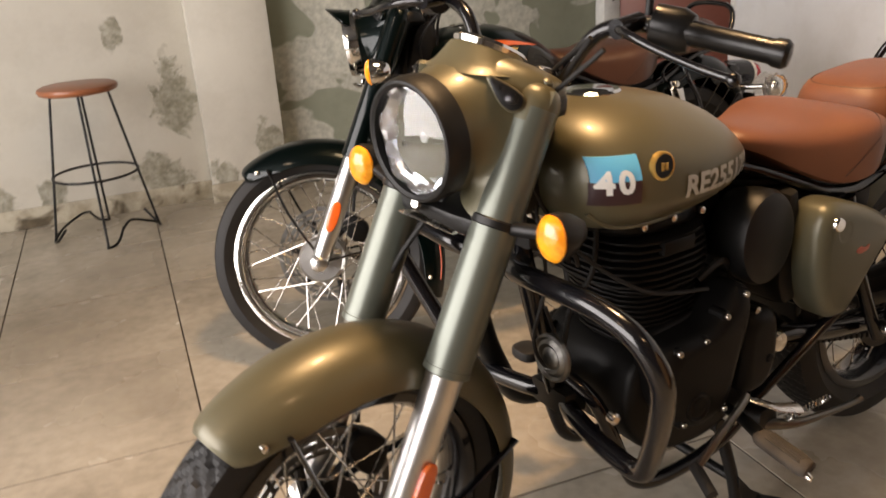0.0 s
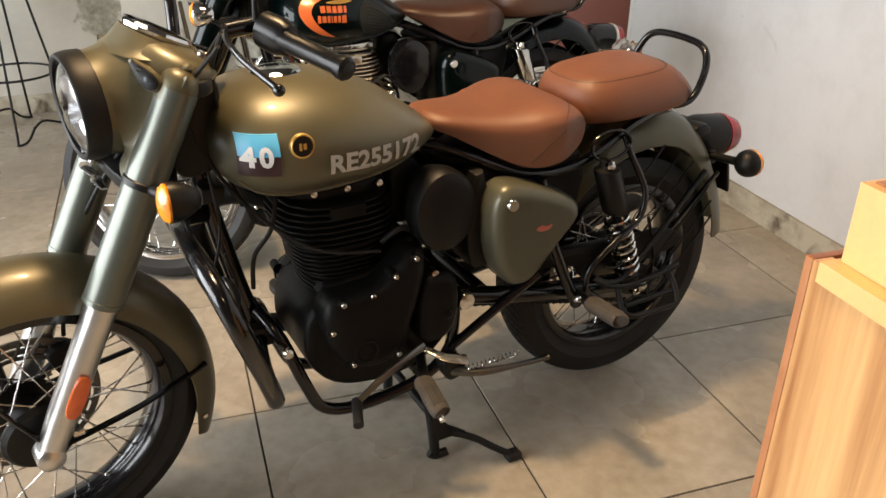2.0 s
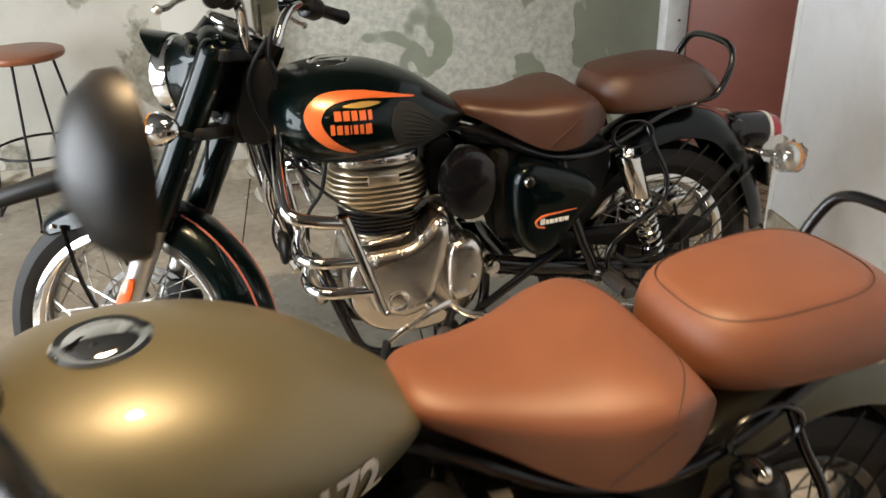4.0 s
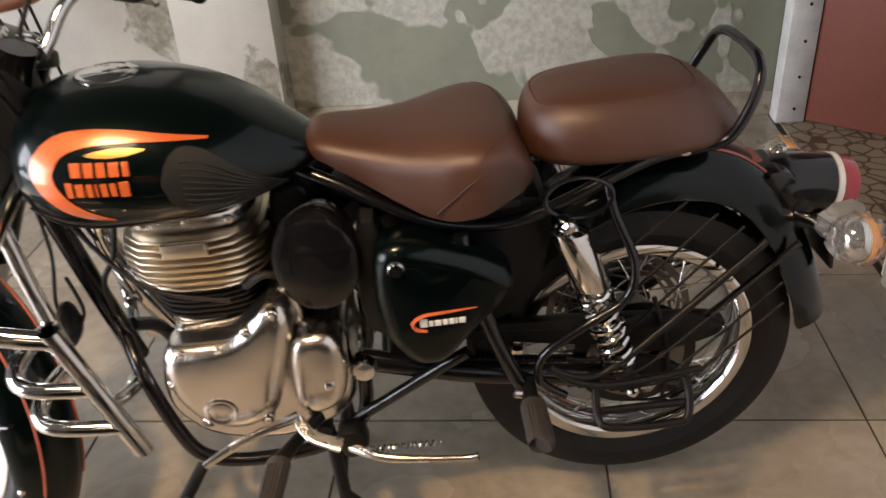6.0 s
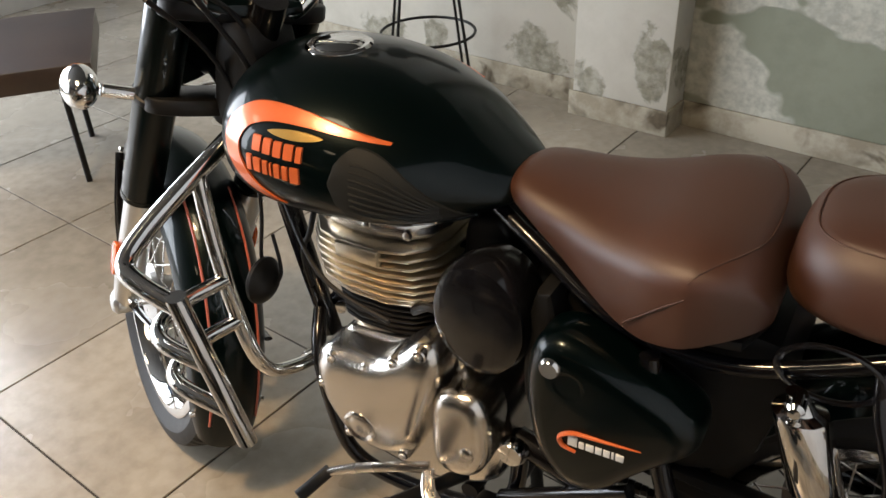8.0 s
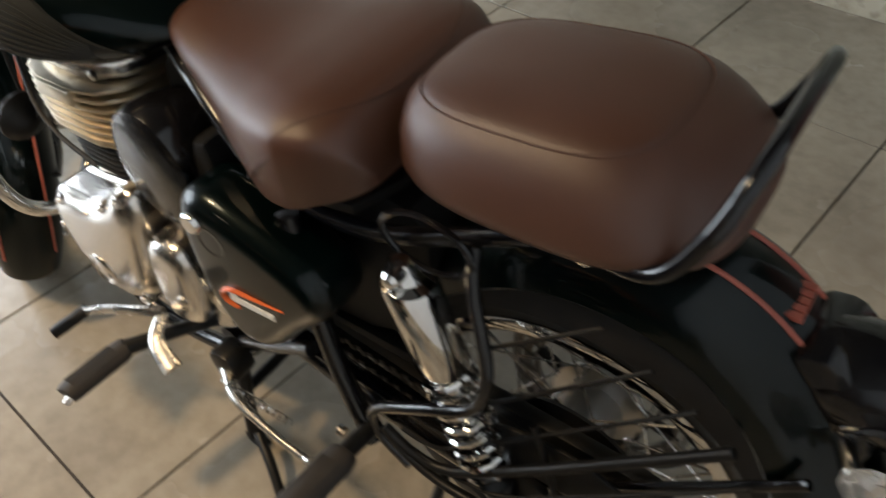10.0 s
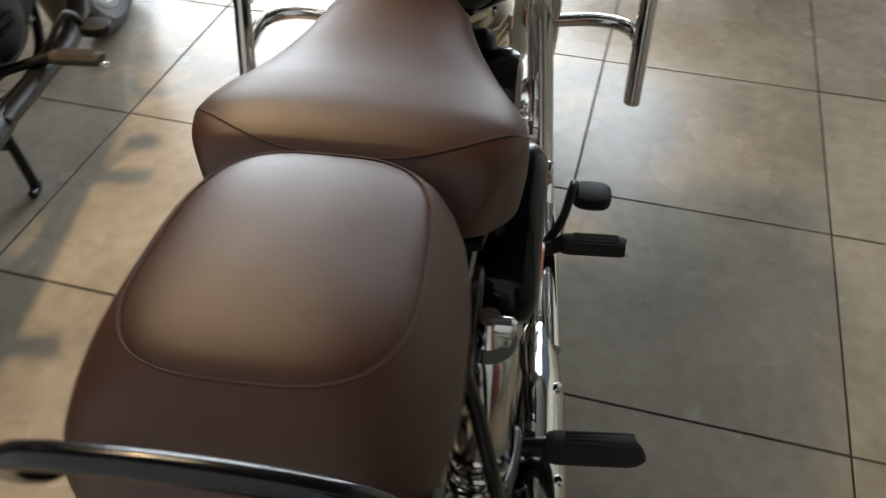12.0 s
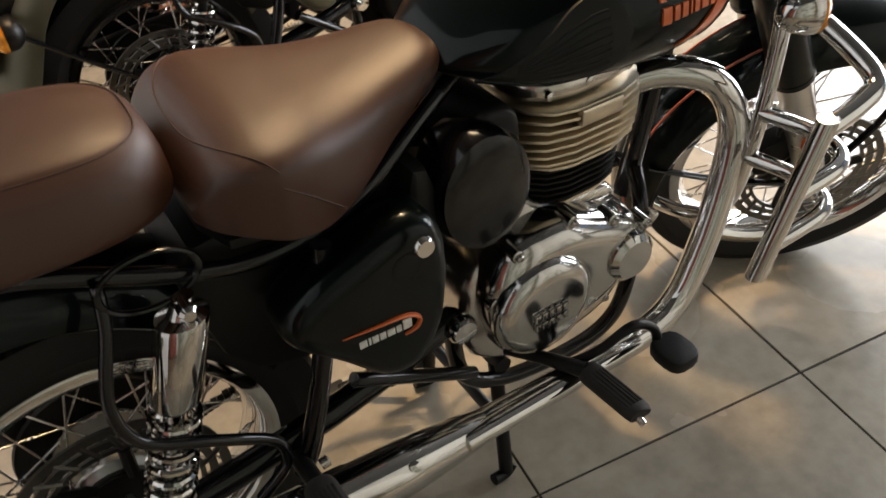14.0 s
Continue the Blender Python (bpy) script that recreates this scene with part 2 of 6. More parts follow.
    l.new(grain.outputs["Fac"], ad.inputs[0])
    ad.inputs[1].default_value = 0.25
    l.new(mask.outputs[0], ad.inputs[2])
    l.new(ad.outputs[0], bp.inputs["Height"])
    l.new(bp.outputs["Normal"], b.inputs["Normal"])
    return m


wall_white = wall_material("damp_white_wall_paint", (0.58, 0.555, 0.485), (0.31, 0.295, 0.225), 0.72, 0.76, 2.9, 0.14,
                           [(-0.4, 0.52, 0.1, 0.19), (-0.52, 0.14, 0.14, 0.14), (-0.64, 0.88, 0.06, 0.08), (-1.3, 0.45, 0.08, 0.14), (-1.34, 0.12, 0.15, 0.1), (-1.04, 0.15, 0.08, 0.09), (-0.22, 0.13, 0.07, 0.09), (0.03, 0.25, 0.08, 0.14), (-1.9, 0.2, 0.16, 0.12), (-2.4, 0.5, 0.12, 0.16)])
wall_green = wall_material("flaked_pale_green_wall_paint", (0.27, 0.285, 0.215), (0.54, 0.535, 0.46), 0.485, 0.5, 2.1, 0.2)
wall_clean = wall_material("scuffed_white_wall_paint", (0.66, 0.67, 0.68), (0.52, 0.52, 0.5), 0.68, 0.72, 3.0, 0.12)
skirt_mat = wall_material("dirty_white_skirting_paint", (0.46, 0.42, 0.33), (0.14, 0.11, 0.07), 0.56, 0.66, 6.0, 0.7)


def wood_material(name, pale, dark, along):
    m = bpy.data.materials.new(name)
    m.use_nodes = True
    n, l = m.node_tree.nodes, m.node_tree.links
    b = n["Principled BSDF"]
    b.inputs["Roughness"].default_value = 0.38
    tc, mp = n.new("ShaderNodeTexCoord"), n.new("ShaderNodeMapping")
    mp.inputs["Scale"].default_value = [0.35 if a == along else 7.0 for a in "xyz"]
    l.new(tc.outputs["Object"], mp.inputs["Vector"])
    ns, fn = n.new("ShaderNodeTexNoise"), n.new("ShaderNodeTexNoise")
    ns.inputs["Scale"].default_value, ns.inputs["Detail"].default_value, ns.inputs["Distortion"].default_value = 2.2, 5, 0.8
    fn.inputs["Scale"].default_value, fn.inputs["Detail"].default_value = 18, 3
    for x in (ns, fn):
        l.new(mp.outputs["Vector"], x.inputs["Vector"])
    ad = n.new("ShaderNodeMath")
    ad.operation = "MULTIPLY_ADD"
    l.new(fn.outputs["Fac"], ad.inputs[0])
    ad.inputs[1].default_value = 0.3
    l.new(ns.outputs["Fac"], ad.inputs[2])
    r = n.new("ShaderNodeValToRGB")
    r.color_ramp.elements[0].position, r.color_ramp.elements[0].color = 0.45, (*dark, 1)
    r.color_ramp.elements[1].position, r.color_ramp.elements[1].color = 0.85, (*pale, 1)
    l.new(ad.outputs[0], r.inputs["Fac"])
    l.new(r.outputs["Color"], b.inputs["Base Color"])
    return m


counter_wood = wood_material("teak_veneer", (0.62, 0.36, 0.15), (0.27, 0.11, 0.04), "z")
counter_edge = wood_material("dark_teak_edge", (0.3, 0.12, 0.055), (0.17, 0.06, 0.03), "y")


def glass_material():
    m = bpy.data.materials.new("clear_lamp_glass")
    m.use_nodes = True
    b = m.node_tree.nodes["Principled BSDF"]
    b.inputs["Base Color"].default_value = (0.95, 0.97, 1, 1)
    b.inputs["Transmission Weight"].default_value = 1.0
    b.inputs["Roughness"].default_value = 0.03
    b.inputs["IOR"].default_value = 1.45
    return m


lamp_glass = glass_material()


def lamp_panel_material(name, strength):
    m = bpy.data.materials.new(name)
    m.use_nodes = True
    b = m.node_tree.nodes["Principled BSDF"]
    b.inputs["Emission Color"].default_value = (1, 0.82, 0.55, 1)
    b.inputs["Emission Strength"].default_value = strength
    return m


glow = lamp_panel_material("glowing_ceiling_lamp", 25)
# for the two lamps that are only added as fill
fill_glow = lamp_panel_material("dim_added_fill_lamp", 10)


def old_tile_material():
    m = mat("patterned_old_floor_tile", (0.32, 0.27, 0.19), 0.5, 0, 0.1, 5)
    n, l = m.node_tree.nodes, m.node_tree.links
    geo, vo = n.new("ShaderNodeNewGeometry"), n.new("ShaderNodeTexVoronoi")
    vo.feature = "DISTANCE_TO_EDGE"
    vo.inputs["Scale"].default_value = 16
    l.new(geo.outputs["Position"], vo.inputs["Vector"])
    r = n.new("ShaderNodeValToRGB")
    r.color_ramp.elements[0].position, r.color_ramp.elements[0].color = 0.03, (0.09, 0.05, 0.025, 1)
    r.color_ramp.elements[1].position, r.color_ramp.elements[1].color = 0.1, (0.36, 0.31, 0.22, 1)
    l.new(vo.outputs["Distance"], r.inputs["Fac"])
    l.new(r.outputs["Color"], n["Principled BSDF"].inputs["Base Color"])
    return m


old_tile = old_tile_material()

# ---- mesh tools ----


def V(*a):
    return Vector(a)


def spline(pts, n=6, closed=False):
    """A smooth line through the points."""
    p = [Vector(q) for q in pts]
    if len(p) < 3 and not closed:
        return p
    out, k = [], len(p)
    for i in range(k if closed else k - 1):
        a, b, c, d = (p[(i + j) % k] if closed else p[min(max(i + j, 0), k - 1)] for j in (-1, 0, 1, 2))
        for s in range(n):
            t = s / n
            out.append(0.5 * (2 * b + (c - a) * t + (2 * a - 5 * b + 4 * c - d) * t * t + (3 * b - a - 3 * c + d) * t ** 3))
    if not closed:
        out.append(p[-1])
    return out


def rounded(poly, times=2):
    """Corners of a 2D outline cut round."""
    for _ in range(times):
        poly = [q for a, b in zip(poly, poly[1:] + poly[:1]) for q in ((0.78 * a[0] + 0.22 * b[0], 0.78 * a[1] + 0.22 * b[1]), (0.22 * a[0] + 0.78 * b[0], 0.22 * a[1] + 0.78 * b[1]))]
    return poly


def even_loop(pts, count):
    """A closed outline with its points spread evenly."""
    ring = np.vstack([pts, pts[:1]])
    run = np.concatenate([[0], np.cumsum(np.linalg.norm(np.diff(ring, axis=0), axis=1))])
    at = np.linspace(0, run[-1], count, endpoint=False)
    return np.stack([np.interp(at, run, ring[:, 0]), np.interp(at, run, ring[:, 1])], 1)


class Mesh:
    def __init__(self):
        self.v, self.f = [], []

    def add(self, verts, faces):
        k = len(self.v)
        self.v += [Vector(q) for q in verts]
        self.f += [tuple(i + k for i in q) for q in faces]
        return self

    def rings(self, rings, caps=True, closed=False):
        """Skin over rings of equal length."""
        n, verts, faces = len(rings[0]), [q for r in rings for q in r], []
        m = len(rings)
        for i in range(m if closed else m - 1):
            a, b = i * n, (i + 1) % m * n
            faces += [(a + j, a + (j + 1) % n, b + (j + 1) % n, b + j) for j in range(n)]
        if caps and not closed:
            faces += [tuple(range(n))[::-1], tuple(range((m - 1) * n, m * n))]
        return self.add(verts, faces)

    def tube(self, pts, r, n=12, smooth=6, closed=False, flat=1.0):
        """A round bar along a line; r may be a list of radii along it, flat squeezes it in its own up direction."""
        line = spline(pts, smooth, closed) if smooth else [Vector(q) for q in pts]
        m = len(line)
        rad = [r] * m if not isinstance(r, (list, tuple)) else list(np.interp(np.linspace(0, 1, m), np.linspace(0, 1, len(r)), r))
        rings, up = [], None
        for i, q in enumerate(line):
            a, b = (line[i - 1] if i or closed else q), (line[(i + 1) % m] if i < m - 1 or closed else q)
            d = (b - a).normalized()
            if up is None:
                up = d.orthogonal().normalized() if abs(d.z) > 0.9 else (V(0, 0, 1) - d * d.z).normalized()
            up = (up - d * up.dot(d)).normalized()
            side = d.cross(up)
            rings.append([q + (side * math.cos(w) + up * math.sin(w) * flat) * rad[i] for w in (2 * math.pi * j / n for j in range(n))])
        return self.rings(rings, True, closed)

    def lathe(self, profile, at, axis, n=32, caps=True, squash=(1, 1)):
        """Rings of (distance along the axis, radius)."""
        d = Vector(axis).normalized()
        u = (V(0, 0, 1) - d * d.z).normalized() if abs(d.z) < 0.9 else V(1, 0, 0)
        w = d.cross(u)
        at = Vector(at)
        return self.rings([[at + d * a + (u * math.sin(2 * math.pi * j / n) * squash[1] + w * math.cos(2 * math.pi * j / n) * squash[0]) * r for j in range(n)] for a, r in profile], caps)

    def prism(self, poly, y0, y1, bevel=0.004, plane="xz", steps=2):
        """An outline given depth, with rounded rims."""
        if sum(a[0] * b[1] - b[0] * a[1] for a, b in zip(poly, poly[1:] + poly[:1])) < 0:
            poly = poly[::-1]
        k = len(poly)
        nrm = []
        for i in range(k):
            a, b, c = Vector(poly[i - 1]), Vector(poly[i]), Vector(poly[(i + 1) % k])
            e, g = (b - a).normalized(), (c - b).normalized()
            q = V(e.y + g.y, -e.x - g.x)
            nrm.append(q.normalized() if q.length > 1e-6 else V(e.y, -e.x))

        def ring(inset, y):
            pts = [(p[0] - m.x * inset, p[1] - m.y * inset) for p, m in zip(poly, nrm)]
            return [V(a, y, c) if plane == "xz" else V(a, c, y) if plane == "xy" else V(y, a, c) for a, c in pts]

        s = 1 if y1 > y0 else -1
        low = [ring(bevel * (1 - math.sin(w)), y0 + s * bevel * (1 - math.cos(w))) for w in (math.pi / 2 * j / steps for j in range(steps + 1))]
        top = [ring(bevel * (1 - math.cos(w)), y1 - s * bevel * (1 - math.sin(w))) for w in (math.pi / 2 * j / steps for j in range(steps + 1))]
        return self.rings(low + top)

    def dome(self, poly, y0, y1, rim, count=72, steps=7):
        """A cast cover: an outline given depth along y, with a wide soft rim."""
        if sum(a[0] * b[1] - b[0] * a[1] for a, b in zip(poly, poly[1:] + poly[:1])) < 0:
            poly = poly[::-1]
        cur = even_loop(np.array(poly, float), count)
        s = 1 if y1 > y0 else -1
        rings, done = [[V(a, y0, c) for a, c in cur]], 0.0
        for j in range(steps + 1):
            w = math.pi / 2 * j / steps
            want = rim * (1 - math.cos(w))
            while done < want - 1e-9:
                step = min(0.0015, want - done)
                e = np.roll(cur, -1, 0) - np.roll(cur, 1, 0)
                e /= np.linalg.norm(e, axis=1)[:, None] + 1e-9
                cur = cur + np.stack([-e[:, 1], e[:, 0]], 1) * step
                cur = 0.6 * cur + 0.2 * (np.roll(cur, 1, 0) + np.roll(cur, -1, 0))
                cur = even_loop(cur, count)
                done += step
            rings.append([V(a, y1 - s * rim * (1 - math.sin(w)), c) for a, c in cur])
        return self.rings(rings)

    def box(self, lo, hi, bevel=0.003):
        (a, b, c), (d, e, g) = lo, hi
        return self.prism([(a, c), (d, c), (d, g), (a, g)], b, e, min(bevel, abs(d - a) / 2.2, abs(e - b) / 2.2, abs(g - c) / 2.2))

    def ball(self, at, r, n=20, squash=1.0, axis=(0, 0, 1)):
        return self.lathe([(-r * squash * math.cos(math.pi * i / 10), max(1e-5, r * math.sin(math.pi * i / 10))) for i in range(11)], at, axis, n)

    def torus(self, at, axis, R, r, n=40, k=10, squash=(1, 1)):
        d = Vector(axis).normalized()
        u = (V(0, 0, 1) - d * d.z).normalized() if abs(d.z) < 0.9 else V(1, 0, 0)
        w = d.cross(u)
        at = Vector(at)
        rings = []
        for j in range(n):
            o = u * math.sin(2 * math.pi * j / n) * squash[1] + w * math.cos(2 * math.pi * j / n) * squash[0]
            rings.append([at + o * R + (o * math.cos(2 * math.pi * i / k) + d * math.sin(2 * math.pi * i / k)) * r for i in range(k)])
        return self.rings(rings, closed=True)

    def moved(self, m):
        self.v = [m @ q for q in self.v]
        return self

    def mirrored(self):
        """With its other half, across y = 0."""
        return self.add([V(q.x, -q.y, q.z) for q in self.v], [q[::-1] for q in self.f])

    def flipped(self):
        self.v = [V(q.x, -q.y, q.z) for q in self.v]
        self.f = [q[::-1] for q in self.f]
        return self

    def data(self, name, material, angle=38):
        me = bpy.data.meshes.new(name)
        me.from_pydata([tuple(q) for q in self.v], [], self.f)
        bm = bmesh.new()
        bm.from_mesh(me)
        bmesh.ops.recalc_face_normals(bm, faces=bm.faces)
        bm.to_mesh(me)
        bm.free()
        me.materials.append(material)
        me.shade_smooth()
        me.set_sharp_from_angle(angle=radians(angle))
        return me


def part(name, mesh, material, parent, label="", at=None, angle=38):
    """One mesh object under a thing or under a part."""
    ob = new(name, mesh.data(name, material, angle) if isinstance(mesh, Mesh) else mesh)
    ob.parent = parent
    if at is not None:
        ob.matrix_local = at
    if label:
        ob["label"] = label
    return ob


def thing(name, m, label, category, group="", kind=""):
    ob = new(name)
    ob.matrix_world = m
    return tagged(ob, label, category, group, kind)


def solid(name, mesh, material, label, category, kind="", group="", m=None):
    ob = new(name, mesh.data(name, material))
    if m is not None:
        ob.matrix_world = m
    return tagged(ob, label, category, group, kind)


def lettering(text, height, bold=0.0, gap=1.0):
    """The flat shape of a word: its points and faces, left end at 0, baseline at 0."""
    cu = bpy.data.curves.new("word", "FONT")
    cu.body, cu.size, cu.resolution_u = text, height / 0.72, 3
    cu.offset, cu.space_character = bold, gap
    ob = bpy.data.objects.new("word", cu)
    scene.collection.objects.link(ob)
    bpy.context.view_layer.update()
    me = bpy.data.meshes.new_from_object(ob.evaluated_get(bpy.context.evaluated_depsgraph_get()))
    bm = bmesh.new()
    bm.from_mesh(me)
    bmesh.ops.triangulate(bm, faces=bm.faces)
    bmesh.ops.subdivide_edges(bm, edges=[e for e in bm.edges if e.calc_length() > height * 0.5], cuts=2)
    bmesh.ops.triangulate(bm, faces=bm.faces)
    verts = [tuple(q.co) for q in bm.verts]
    faces = [tuple(q.index for q in f.verts) for f in bm.faces]
    bm.free()
    bpy.data.objects.remove(ob)
    bpy.data.curves.remove(cu)
    bpy.data.meshes.remove(me)
    return verts, faces

# ---- the room ----
FAR, WEST, EAST, NEAR, TOP = 2.95, -3.6, 2.05, -4.5, 2.8


def wall(name, lo, hi, material, label, holes=()):
    ob = solid(name, Mesh().box(lo, hi, 0.004), material, label, "wall", "structure")
    return ob


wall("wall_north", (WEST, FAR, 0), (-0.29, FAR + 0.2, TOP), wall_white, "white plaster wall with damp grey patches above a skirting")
wall("wall_recess", (0.1, FAR + 0.04, 0), (2.07, FAR + 0.24, TOP), wall_green, "pale green flaking plaster wall with white bare patches")
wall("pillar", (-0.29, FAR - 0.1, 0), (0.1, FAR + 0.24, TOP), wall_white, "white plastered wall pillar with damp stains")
wall("wall_east", (EAST, NEAR, 0), (EAST + 0.15, 1.76, TOP), wall_clean, "bright white painted wall with scuffs and a skirting")
wall("wall_south", (WEST, NEAR - 0.2, 0), (EAST + 0.15, NEAR, TOP), south_paint, "plain dark panelled wall")
wall("wall_lintel", (EAST, 1.76, 2.1), (EAST + 0.15, FAR - 0.02, TOP), wall_clean, "white wall over the doorway")
# the shop front: a wall on the west with one wide opening
wall("wall_west_low", (WEST - 0.2, NEAR, 0), (WEST, FAR, 0.12), wall_clean, "low white sill of the shop front")
wall("wall_west_high", (WEST - 0.2, NEAR, 2.6), (WEST, FAR, TOP), wall_clean, "white wall over the shop front")
wall("wall_west_end", (WEST - 0.2, NEAR, 0.12), (WEST, -2.9, 2.6), wall_clean, "white wall beside the shop front")
solid("ceiling", Mesh().box((WEST - 0.2, NEAR - 0.2, TOP), (EAST + 2.2, FAR + 0.3, TOP + 0.15)), ceiling_paint, "flat dark painted ceiling", "ceiling", "structure")
# passage behind the doorway
wall("passage_wall_north", (2.17, FAR + 0.06, 0), (4.2, FAR + 0.24, TOP), wall_green, "pale green flaking wall of the passage")
wall("passage_wall_east", (4.2, 1.0, 0), (4.4, FAR + 0.24, TOP), wall_green, "pale green end wall of the passage")
wall("passage_wall_south", (EAST + 0.15, 1.0, 0), (4.2, 1.15, TOP), wall_green, "pale green side wall of the passage")

ground = solid("ground", Mesh().box((-40, -40, -0.3), (40, 40, -0.06), 0.01), grout_mat, "plain dark ground under and outside the building", "ground", "structure")


def skirting(name, lo, hi):
    solid(name, Mesh().box(lo, hi, 0.006), skirt_mat, "dirty chipped white skirting along the wall foot", "skirting", "structure")


skirting("skirting_north", (WEST, FAR - 0.012, 0), (-0.29, FAR - 0.002, 0.1))
skirting("skirting_pillar", (-0.302, FAR - 0.112, 0), (0.112, FAR - 0.102, 0.1))
skirting("skirting_pillar_side", (0.102, FAR - 0.1, 0), (0.112, FAR + 0.03, 0.1))
skirting("skirting_recess", (0.112, FAR + 0.028, 0), (2.05, FAR + 0.038, 0.1))
skirting("skirting_east", (EAST - 0.014, NEAR, 0), (EAST - 0.002, 1.76, 0.1))

# doorway: frame and a half open leaf
frame_thing = thing("door_frame", pose(0, 0, 0), "chipped white metal door frame with screw holes", "door frame", kind="structure")
jamb = part("jamb", Mesh().box((2.052, FAR - 0.06, 0), (2.16, FAR + 0.035, 2.1), 0.004), white_metal, frame_thing)
for hz in (0.06, 0.19, 0.33, 0.47, 0.62, 0.8, 1.0):
    part("screw_hole", Mesh().lathe([(0, 0.006), (0.003, 0.006)], (2.115, FAR - 0.061, hz), (0, -1, 0), 10), matt_black, jamb)
part("jamb", Mesh().box((2.052, 1.765, 0), (2.16, 1.8, 2.1), 0.004), white_metal, frame_thing)
part("head", Mesh().box((2.052, 1.8, 2.06), (2.16, FAR - 0.06, 2.1), 0.004), white_metal, frame_thing)
door = thing("door_1", pose(2.165, FAR - 0.03, 0.008, 0, 0, -36), "red-brown laminate door leaf standing half open", "door", kind="structure")
part("leaf", Mesh().box((0, -0.018, 0.0), (0.8, 0.018, 2.03), 0.003), door_paint, door)
for z in (0.25, 1.05, 1.8):
    part("hinge", Mesh().lathe([(0, 0.008), (0.09, 0.008)], (-0.004, -0.02, z), (0, 0, 1), 10), dull_chrome, door)
part("door_handle", Mesh().tube([(0.73, -0.03, 1.0), (0.73, -0.06, 1.0), (0.62, -0.06, 1.0)], 0.009), dull_chrome, door)

# ---- stool ----
stool = thing("bar_stool", pose(-0.82, 2.62, 0, 0, 0, 44), "tall stool with round wooden seat on black wire legs", "stool")
part("seat", Mesh().lathe([(0.672, 0.02), (0.672, 0.155), (0.678, 0.166), (0.69, 0.171), (0.7, 0.168), (0.706, 0.155), (0.707, 0.02)], (0, 0, 0), (0, 0, 1), 48), stool_wood, stool, "round varnished wooden seat")
part("foot_ring", Mesh().torus((0, 0, 0.3), (0, 0, 1), 0.186, 0.006, 48, 8), satin_black, stool)
for k in range(4):
    a = math.pi / 4 + k * math.pi / 2
    b = a + 0.2
    ca, sa = math.cos(a), math.sin(a)
    part("leg", Mesh().tube([(0.12 * ca, 0.12 * sa, 0.675), (0.17 * ca, 0.17 * sa, 0.37), (0.225 * ca, 0.225 * sa, 0.045), (0.235 * ca, 0.235 * sa, 0.008), (0.22 * math.cos(b), 0.22 * math.sin(b), 0.02), (0.19 * math.cos(a + 0.42), 0.19 * math.sin(a + 0.42), 0.075)], 0.006, 8), satin_black, stool)
for k in (0, 2):
    a = math.pi / 4 + k * math.pi / 2
    e = a + math.pi / 2
    part("floor_bow", Mesh().tube([(0.2 * math.cos(a + 0.4), 0.2 * math.sin(a + 0.4), 0.072), (0.16 * math.cos(a + 0.78), 0.16 * math.sin(a + 0.78), 0.085), (0.2 * math.cos(e - 0.3), 0.2 * math.sin(e - 0.3), 0.05), (0.228 * math.cos(e), 0.228 * math.sin(e), 0.02)], 0.006, 8), satin_black, stool)

# ---- counter ----
counter = thing("reception_counter", pose(0.476, -1.24, 0), "tall teak veneer counter with a raised pale top box", "counter")
part("front_panel", Mesh().box((0.0, -1.9, 0.0), (0.022, -0.011, 1.0), 0.001), counter_wood, counter)
part("side_panel", Mesh().box((0.004, -0.01, 0.0), (0.62, 0.0, 1.0), 0.001), counter_edge, counter, "dark red-brown side panel")
part("edge_band", Mesh().box((0.0, -0.0105, 0.0), (0.0035, 0.0, 1.0), 0.0008), edge_wood, counter, "orange-brown wooden edge band")
part("edge_strip", Mesh().box((-0.003, -1.9, 0.982), (0.024, -0.022, 1.004), 0.001), ply_light, counter, "pale edge strip")
part("worktop", Mesh().box((0.026, -1.9, 0.975), (0.62, -0.021, 0.992), 0.002), counter_edge, counter, "dark red-brown inner top")
raised = part("raised_box", Mesh().box((0.016, -1.9, 1.0045), (0.4, -0.028, 1.087), 0.002), ply_light, counter, "pale yellow plywood box")
part("box_lid", Mesh().box((0.026, -1.9, 1.0872), (0.4, -0.036, 1.089), 0.0005), edge_wood, raised)
part("back_panel", Mesh().box((0.6, -1.9, 0.0), (0.62, -0.021, 0.974), 0.002), counter_edge, counter)

# ---- low table towards the shop front ----
table = thing("low_table", pose(-1.686, 1.355, 0, 0, 0, 56), "low dark brown table on thin black metal legs", "table")
part("tabletop", Mesh().box((-0.32, -0.32, 0.385), (0.32, 0.32, 0.46), 0.006), dark_wood, table)
for sx in (-1, 1):
    for sy in (-1, 1):
        part("leg", Mesh().tube([(0.2 * sx, 0.2 * sy, 0.386), (0.2 * sx, 0.2 * sy, 0.0)], 0.011, 10, 0), satin_black, table)

# ---- ceiling lamps ----
# the first is placed by its cast shadows, the other two are added fill
for lx, ly, watts in LAMPS:
    lamp = thing("ceiling_lamp", pose(lx, ly, TOP), "unseen round warm white lamp on the dark ceiling", "lamp", "ceiling lamps")
    big = 1.8 if watts > 200 else 1.0
    part("housing", Mesh().lathe([(0, 0.25 * big), (-0.03, 0.25 * big), (-0.036, 0.242 * big), (-0.036, 0.22 * big)], (0, 0, 0), (0, 0, 1), 48), white_metal, lamp)
    part("diffuser", Mesh().lathe([(-0.0365, 0.22 * big), (-0.045, 0.17 * big), (-0.05, 0.08 * big), (-0.051, 0.01)], (0, 0, 0), (0, 0, 1), 48), glow if watts > 200 else fill_glow, lamp, "glowing diffuser")

